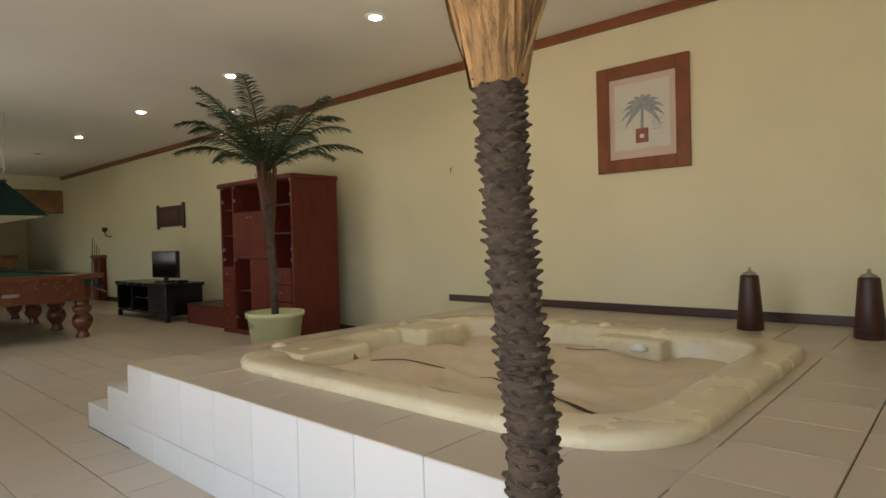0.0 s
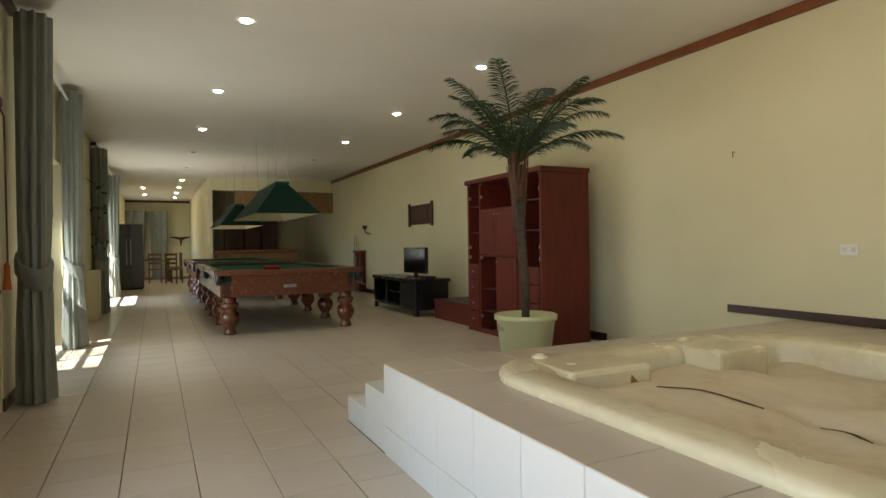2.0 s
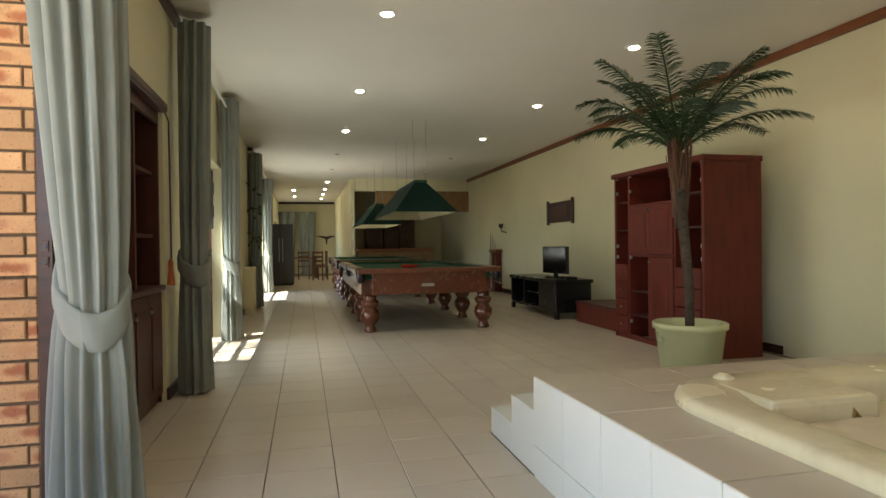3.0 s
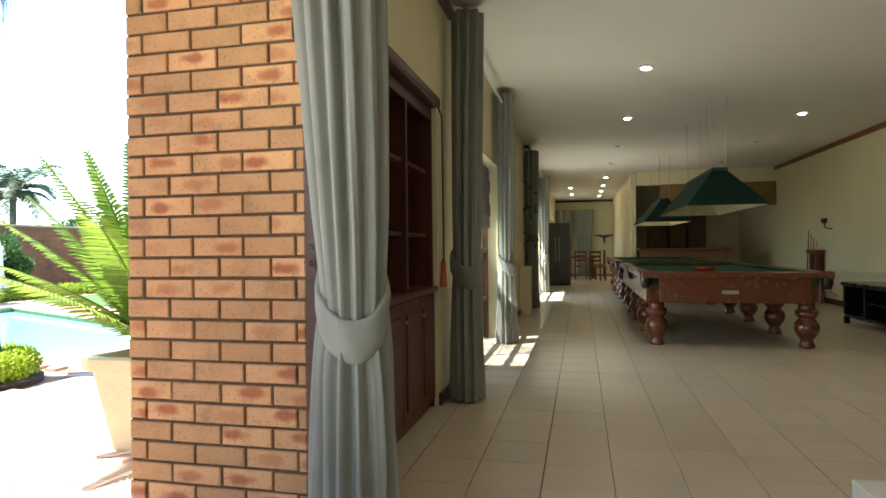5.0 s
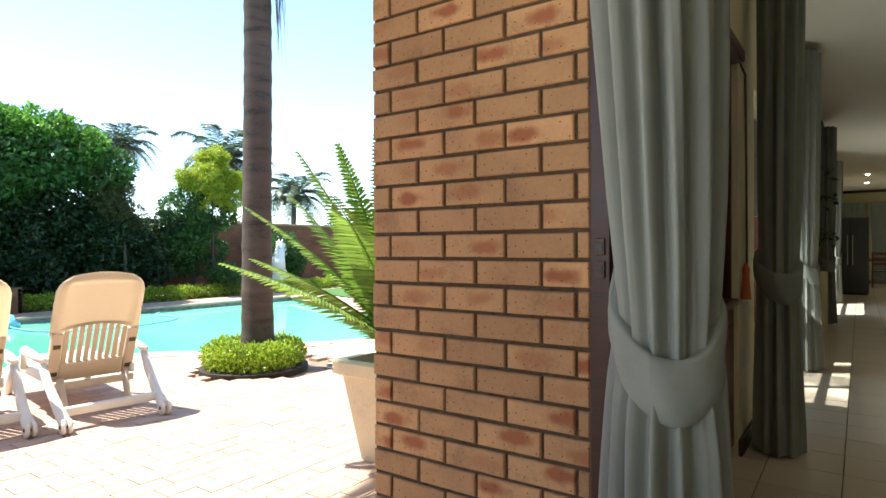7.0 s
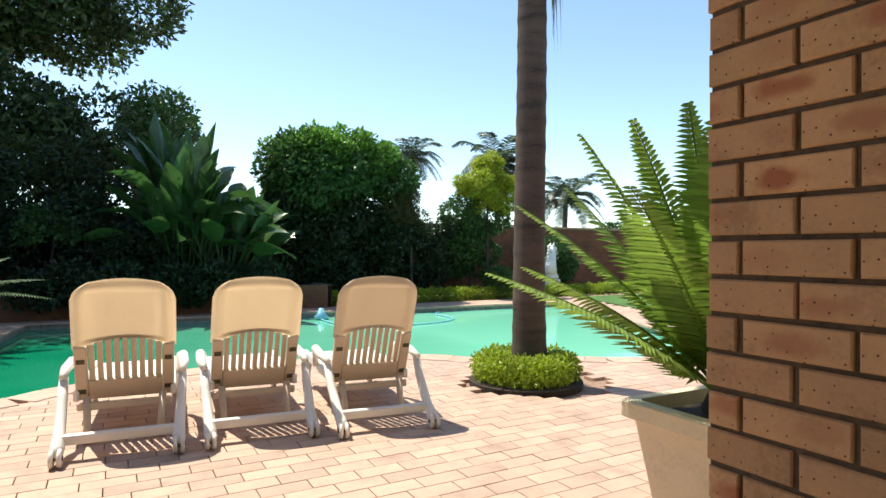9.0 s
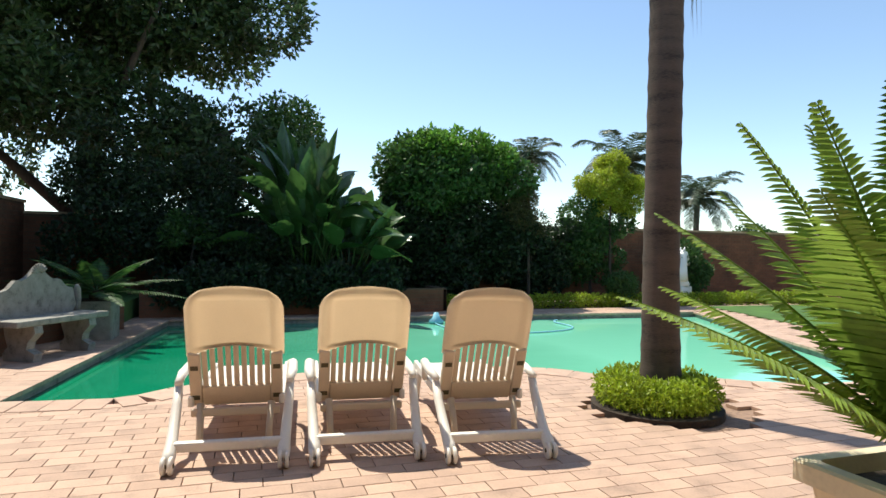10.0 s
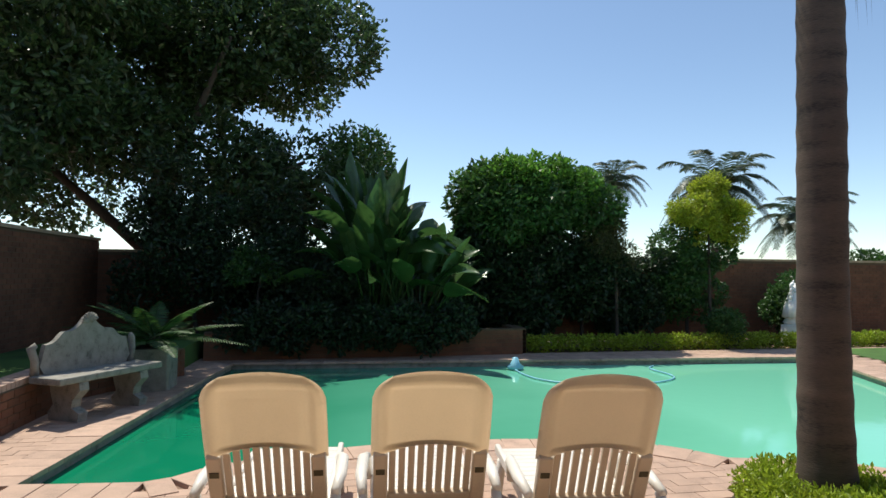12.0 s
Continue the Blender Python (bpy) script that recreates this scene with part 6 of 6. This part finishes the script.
cycad("cycad", pose(-5.85, -2.60, GROUND + 0.57), 0, 1.3, 0.225, 48, 0.0125, "fern", "large bright green cycad with stiff feathery fronds", [
    (-20, 40, 0.14, 1.18), (-41, 55, 0.14, 1.34), (-5, 82, 0.05, 1.43), (-30, 68, 0.08, 1.45), (-15, 74, 0.07, 1.42), (-60, 62, 0.1, 1.3), (-38, 76, 0.05, 1.4), (10, 60, 0.12, 1.25), (-70, 75, 0.06, 1.4),
    (30, 72, 0.07, 1.35), (-100, 60, 0.12, 1.25), (-130, 70, 0.08, 1.3), (-165, 60, 0.1, 1.2), (150, 72, 0.06, 1.3), (100, 80, 0.05, 1.35), (60, 80, 0.05, 1.4), (-25, 84, 0.03, 1.42), (-50, 46, 0.17, 1.1)])

# bench and potted cycad by the retaining wall
bench = thing("stone_bench", pose(-1.09, -9.96, GROUND, 0, 0, -29), "weathered carved concrete garden bench with a scrolled back", "bench")
bench.scale = (0.95, 0.84, 1.08)
# local: y along the seat, -x towards the pool
part("seat", box(-0.32, -0.85, 0.40, 0.16, 0.85, 0.47, 0.015), "stone", bench)
prof = []
for i in range(41):
    u = i / 20 - 1
    h = 0.86 + 0.09 * math.cos(u * math.pi * 1.1) + 0.10 * math.exp(-(u / 0.16) ** 2) + 0.05 * math.exp(-((abs(u) - 0.55) / 0.12) ** 2)
    if abs(u) > 0.9:
        h -= 0.22 * ((abs(u) - 0.9) / 0.1)
    prof.append((u * 0.72, h))
bm = slab([(0.66, 0.47), (-0.66, 0.47)] + prof, -0.035, 0.035)
part("backrest", bm, "stone", bench, "carved scroll back", m=Matrix.Translation((0.17, 0, 0)) @ Euler((radians(90), 0, radians(90))).to_matrix().to_4x4() @ Matrix.Rotation(radians(0), 4, "X"))
for y in (-0.5, 0.5):
    part("support", slab([(-0.30, 0.0), (0.14, 0.0), (0.16, 0.08), (0.08, 0.16), (0.13, 0.30), (0.15, 0.40), (-0.31, 0.40), (-0.33, 0.32), (-0.22, 0.22), (-0.20, 0.14), (-0.32, 0.09)], -0.07, 0.07), "stone", bench, "carved scroll support", m=Matrix.Translation((0, y, 0)) @ Euler((radians(90), 0, 0)).to_matrix().to_4x4())
for y in (-0.76, 0.76):
    part("arm_scroll", tube([(0.17, y, 0.47), (0.15, y * 1.03, 0.62), (0.19, y * 1.06, 0.74), (0.16, y * 1.0, 0.78)], [0.05, 0.045, 0.05, 0.03], 10), "stone", bench, "", True)
for i in range(9):
    a = radians(20 * i)
    part("crest_leaf", tube([(0.13, 0.04 * math.cos(a), 0.98), (0.125, 0.13 * math.cos(a), 0.98 + 0.10 * math.sin(a))], [0.02, 0.014], 6), "stone", bench, smooth=True)
pp = thing("concrete_planter", pose(-1.35, -11.35, GROUND), "weathered square concrete planter beside the bench", "planter")
part("body", slab(rounded(-0.27, -0.27, 0.27, 0.27, 0.04, 3), 0.0, 0.58), "stone", pp)
part("soil", slab(rounded(-0.24, -0.24, 0.24, 0.24, 0.03, 3), 0.575, 0.595), "soil", pp)
cycad("small_cycad", pose(-1.35, -11.35, GROUND + 0.61), 0, 1.0, 0.17, 34, 0.014, "leaf_mid", "dark green sago cycad in a concrete planter", [(i * 360 / 17 + 5 * (i % 3), (25, 50, 12)[i % 3], (0.25, 0.28, 0.3)[i % 3], 1.05) for i in range(17)])
lp = cycad("low_palm", pose(-3.85, -14.37, 0.25), 0, 1.0, 0.2, 30, 0.014, "palm_far", "grey-green arching palm in the planting bed", [(i * 60 + 20, 50, 0.45, 1.2) for i in range(6)])
lp.scale = (FAR, FAR, FAR)


# palms and trees far beyond the wall
def far_palm(x, y, h, s):
    p = thing("distant_palm", pose(x, y, GROUND), "feathery palm tree beyond the garden wall", "palm tree", "palms beyond the wall")
    p.scale = (FAR, FAR, FAR)
    part("trunk", tube([(0, 0, 0), (0.1, 0, h * 0.5), (0, 0, h)], [0.16 * s, 0.14 * s, 0.12 * s], 10), "trunk", p, "", True)
    for i in range(26):
        a = 2 * math.pi * i / 26 + random.uniform(-0.2, 0.2)
        bm = bmesh.new()
        frond_mesh(bm, (0, 0, h), (math.cos(a), math.sin(a)), 2.2 * s * random.uniform(0.8, 1.1), (1.0, 1.05, 0.95)[i % 3], 0.62 * s, 46, 0.045 * s, rise=(0.45, 0.95, 1.4)[i % 3])
        part("frond", bm, "palm_far", p)


far_palm(-19.04, -23.5, 6.2, 1.35)
far_palm(-14.89, -24.33, 6.4, 0.9)
far_palm(-23.03, -23.5, 4.6, 1.2)
far_palm(-30.5, -18.52, 5.4, 1.2)
for i, (x, y, z, sx, n, mt) in enumerate(((-20.54, -26.82, 2.2, 3.0, 6000, "leaf_olive"), (-28.84, -25.16, 2.5, 5.0, 9000, "leaf_mid"), (-33.82, -13.54, 2.6, 4.0, 7000, "leaf_mid"), (-4.5, -18.69, 5.1, 1.0, 6000, "leaf_mid"))):
    t = thing("background_tree", pose(x, y, GROUND), "green leafy tree beyond the garden wall", "tree")
    t.scale = (FAR, FAR, FAR)
    part("trunk", tube([(0, 0, 0), (0.1, 0.1, z * 0.6), (0, 0, z)], [0.2, 0.15, 0.06], 8), "tree", t)
    leaf_mass("crown", clumps((0, 0, z), (sx, 1.5, z * 0.35), 14, 0.6, 1.1), n, 0.2, mt, t)
bm = box(-0.26, -0.2, 0.0, 0.26, 0.2, 0.5, 0.02)
lathe([(0.22, 0.5), (0.25, 0.56), (0.2, 0.66), (0.16, 0.72)], 16, bm)
tube([(0.08, 0, 0.66), (0.06, 0, 0.9), (-0.01, 0, 1.15), (-0.08, 0, 1.36), (-0.12, 0, 1.47)], [0.24, 0.21, 0.165, 0.13, 0.09], 14, bm)
tube([(-0.03, 0, 1.43), (-0.16, 0, 1.38), (-0.28, 0, 1.25), (-0.36, 0, 1.13), (-0.39, 0, 1.08)], [0.10, 0.125, 0.09, 0.075, 0.045], 12, bm)
for y in (-0.05, 0.05):
    tube([(-0.06, y, 1.46), (-0.08, y * 1.2, 1.54), (-0.1, y * 1.1, 1.60)], [0.035, 0.03, 0.006], 8, bm)
for i in range(7):
    tube([(0.05 + 0.02 * i, 0, 1.5 - 0.1 * i), (0.12 + 0.02 * i, 0.02 * (i % 2), 1.47 - 0.1 * i), (0.16 + 0.018 * i, 0, 1.38 - 0.1 * i)], [0.05, 0.045, 0.015], 7, bm)
statue = tagged(part("garden_statue", bm, "white", None, "", True, pose(-15.06, -15.0, GROUND, 0, 0, 20)), "white horse head statue on a pedestal by the hedge", "statue")
# pool cleaner and its hose
cl = thing("pool_cleaner", pose(-7.25, -13.0, GROUND - 0.11), "pale blue pool cleaner with a floating hose", "pool cleaner")
part("body", lathe([(0.0, 0.0), (0.14, 0.0), (0.16, 0.05), (0.08, 0.12), (0.05, 0.22), (0.0, 0.23)], 16), "hose", cl, "", True)
part("hose", tube([(0.05 - 3.3 * t + 0.45 * math.sin(8 * t), 0.15 + 1.5 * math.sin(math.pi * t) + 0.35 * math.sin(6 * t), 0.012) for t in [k / 40 for k in range(41)]], 0.014, 8), "hose", cl, "pale blue hose", True)

# ---- pieces: bricks, tiles, pavers ----
pier = structure("brick_pier", box(-4.76, -1.81, GROUND, -4.662, -0.93, 3.2), "mortar", "buff and orange face brick pier with raked joints", "brick wall")
COURSE, LONG = 0.0925, 0.2505


def brick_mesh(length):
    bm = box(-0.10, -length / 2, -0.0395, 0.0, length / 2, 0.0395)
    bmesh.ops.bevel(bm, geom=[e for e in bm.edges if all(v.co.x > -0.01 for v in e.verts)], offset=0.004, segments=1, affect="EDGES")
    me = bpy.data.meshes.new("brick")
    bm.to_mesh(me)
    bm.free()
    me.materials.append(M["brick"])
    return me


cache = {}
rows = int((3.2 - GROUND) / COURSE)
for j in range(rows):
    z = GROUND + 0.0345 + j * COURSE
    cuts = [-1.818, -1.818 + (0.225 if j % 2 else 0.093)]
    while cuts[-1] < -0.935:
        cuts.append(min(-0.925, cuts[-1] + LONG))
    for a, b in zip(cuts, cuts[1:]):
        ln = round(b - a - 0.012, 3)
        if ln < 0.03:
            continue
        if ln not in cache:
            cache[ln] = brick_mesh(ln)
        o = new("brick", cache[ln])
        o.parent = pier
        o.location = (-4.65 + random.uniform(-0.0025, 0.0025), (a + b) / 2 + (random.uniform(-0.006, 0.004) if a == -1.818 else 0), z + random.uniform(-0.0015, 0.0015))

T = 0.34
floor_tile = tile_mesh("tile", T - 0.005, T - 0.005, 0.008, "tile")
rest_v, rest_f = [], []


def rest_box(x0, y0, x1, y1, z0, z1):
    k = len(rest_v)
    rest_v.extend([(x0, y0, z0), (x1, y0, z0), (x1, y1, z0), (x0, y1, z0), (x0, y0, z1), (x1, y0, z1), (x1, y1, z1), (x0, y1, z1)])
    rest_f.extend([(k + 4, k + 5, k + 6, k + 7), (k, k + 1, k + 5, k + 4), (k + 1, k + 2, k + 6, k + 5), (k + 2, k + 3, k + 7, k + 6), (k + 3, k, k + 4, k + 7)])


ix = 0
while -0.32 + ix * -T > WEST:
    x = 2.0 - (ix + 1) * T
    ix += 1
    if x < WEST:
        break
    for iy in range(-2, 14):
        y = 0.02 + iy * T
        if x + T > -5.13 and y > PY - 0.05:
            continue
        d = min(T, (PY + 0.006 - y) if x + T > -5.13 else T, NORTH - y)
        if d < 0.03:
            continue
        if -8.2 < x < -1.2 and y < 1.3 and d > T - 0.01:
            o = new("tile", floor_tile)
            o.parent = floor
            o.location = (x, y, -0.007)
        else:
            rest_box(x, max(y, -1.0), x + T - 0.005, y + d - 0.005, -0.007, 0.001)
    rest_box(x, -1.0, x + T - 0.005, -0.665, -0.007, 0.001)
o = raw("far_tiles", rest_v, rest_f, "tile_rest", floor)
o["kind"] = "stuff"

top_tile = {}
x = PX
while x < EAST - 0.05:
    w = min(0.337, EAST - x)
    y = PY
    while y < NORTH - 0.02:
        d = min(0.337 if y > PY else 0.37, NORTH - y)
        rim = y > 1.6 and y + d < 3.9
        x0, x1, y0, y1 = x, x + w, y, y + d
        if rim and x0 < -3.99 < x1:
            x1 = -3.99
        elif rim and x0 < -1.46 < x1:
            x0 = -1.46
        if not (rim and x0 > -4.03 and x1 < -1.42):
            if x1 > -4.03 and x0 < -1.42 and y0 < 3.82 < y1:
                y0 = 3.82
            key = (round(x1 - x0, 3), round(y1 - y0, 3))
            if key not in top_tile:
                top_tile[key] = tile_mesh("tile", key[0] - 0.005, key[1] - 0.005, 0.008, "tile")
            o = new("tile", top_tile[key])
            o.parent = plat
            o.location = (x0 + 0.0025, y0 + 0.0025, PZ - 0.008)
        y += d
    for z0, z1 in ((0.0, 0.155), (0.157, 0.492)):
        key = ("r", round(w, 3), z0)
        if key not in top_tile:
            top_tile[key] = tile_mesh("tile", w - 0.004, z1 - z0 - 0.001, 0.008, "white_tile")
        o = new("tile", top_tile[key])
        o.parent = plat
        o.matrix_basis = pose(x + 0.002, PY + 0.008, z0, 90, 0, 0)
    x += 0.337

paving = structure("paving", box(-0.7, -2.0, GROUND - 0.033, 0.0, -1.7, GROUND - 0.028), "sand", "terrace of sun-bleached clay pavers round the pool", "paving")
PLX, PLY = 0.29, 0.142
paver = tile_mesh("paver", PLX - 0.006, PLY - 0.006, 0.03, "paver")
pv, pf, near = [], [], 0
for j in range(-102, -8):
    y = j * PLY
    for i in range(-83, 10):
        x = i * PLX + (0.5 * PLX if j % 2 else 0) + 0.02 * math.sin(j * 1.7)
        cx, cy = x + PLX / 2, y + PLY / 2
        if cx > -0.52 and cy < -4.5 or cy < -14.35 or cx < -24:
            continue
        if off_pool(cx, cy) < 0.2 or (cx + 7.18) ** 2 + (cy + 5.75) ** 2 < 0.55 or (cy > -14.2 and cy < -8 and cx < -13.3 + (cy + 8) * 0.3):
            continue
        z = GROUND - 0.03 + 0.0025 * noise.noise(Vector((cx * 3, cy * 3, 0)))
        if -5.9 < cx < -2.2 and -5.9 < cy < -3.4 and near < 300:
            o = new("paver", paver)
            o.parent = paving
            o.location = (x, y, z)
            near += 1
        else:
            k = len(pv)
            x1, y1, z1 = x + PLX - 0.006, y + PLY - 0.006, z + 0.03
            pv += [(x, y, z), (x1, y, z), (x1, y1, z), (x, y1, z), (x, y, z1), (x1, y, z1), (x1, y1, z1), (x, y1, z1)]
            pf += [(k + 4, k + 5, k + 6, k + 7), (k, k + 1, k + 5, k + 4), (k + 1, k + 2, k + 6, k + 5), (k + 2, k + 3, k + 7, k + 6), (k + 3, k, k + 4, k + 7)]
o = raw("far_pavers", pv, pf, "paver_rest", paving)
o["kind"] = "stuff"
n = len(POOL)
for i in range(n):
    a, b = Vector((*POOL[i], 0)), Vector((*POOL[(i + 1) % n], 0))
    d = (b - a).normalized()
    out = Vector((-d.y, d.x, 0))
    if off_pool(*((a + b) / 2 + out * 0.1).xy) < 0:
        out = -out
    L = (b - a).length
    k = max(1, round(L / 0.235))
    w = L / k
    rot = math.degrees(math.atan2(d.y, d.x))
    bm = box(0.003, -0.04 if d.cross(out).z > 0 else 0.04, -0.04, w - 0.003, 0.33 if d.cross(out).z > 0 else -0.33, 0.008, 0.006)
    me = bpy.data.meshes.new("coping_brick")
    bm.to_mesh(me)
    bm.free()
    me.materials.append(M["coping"])
    for q in range(k):
        o = new("coping_brick", me)
        o.parent = paving
        o.matrix_basis = Matrix.Translation(a + d * (q * w) + Vector((0, 0, GROUND + random.uniform(-0.002, 0.003)))) @ Matrix.Rotation(radians(rot), 4, "Z")
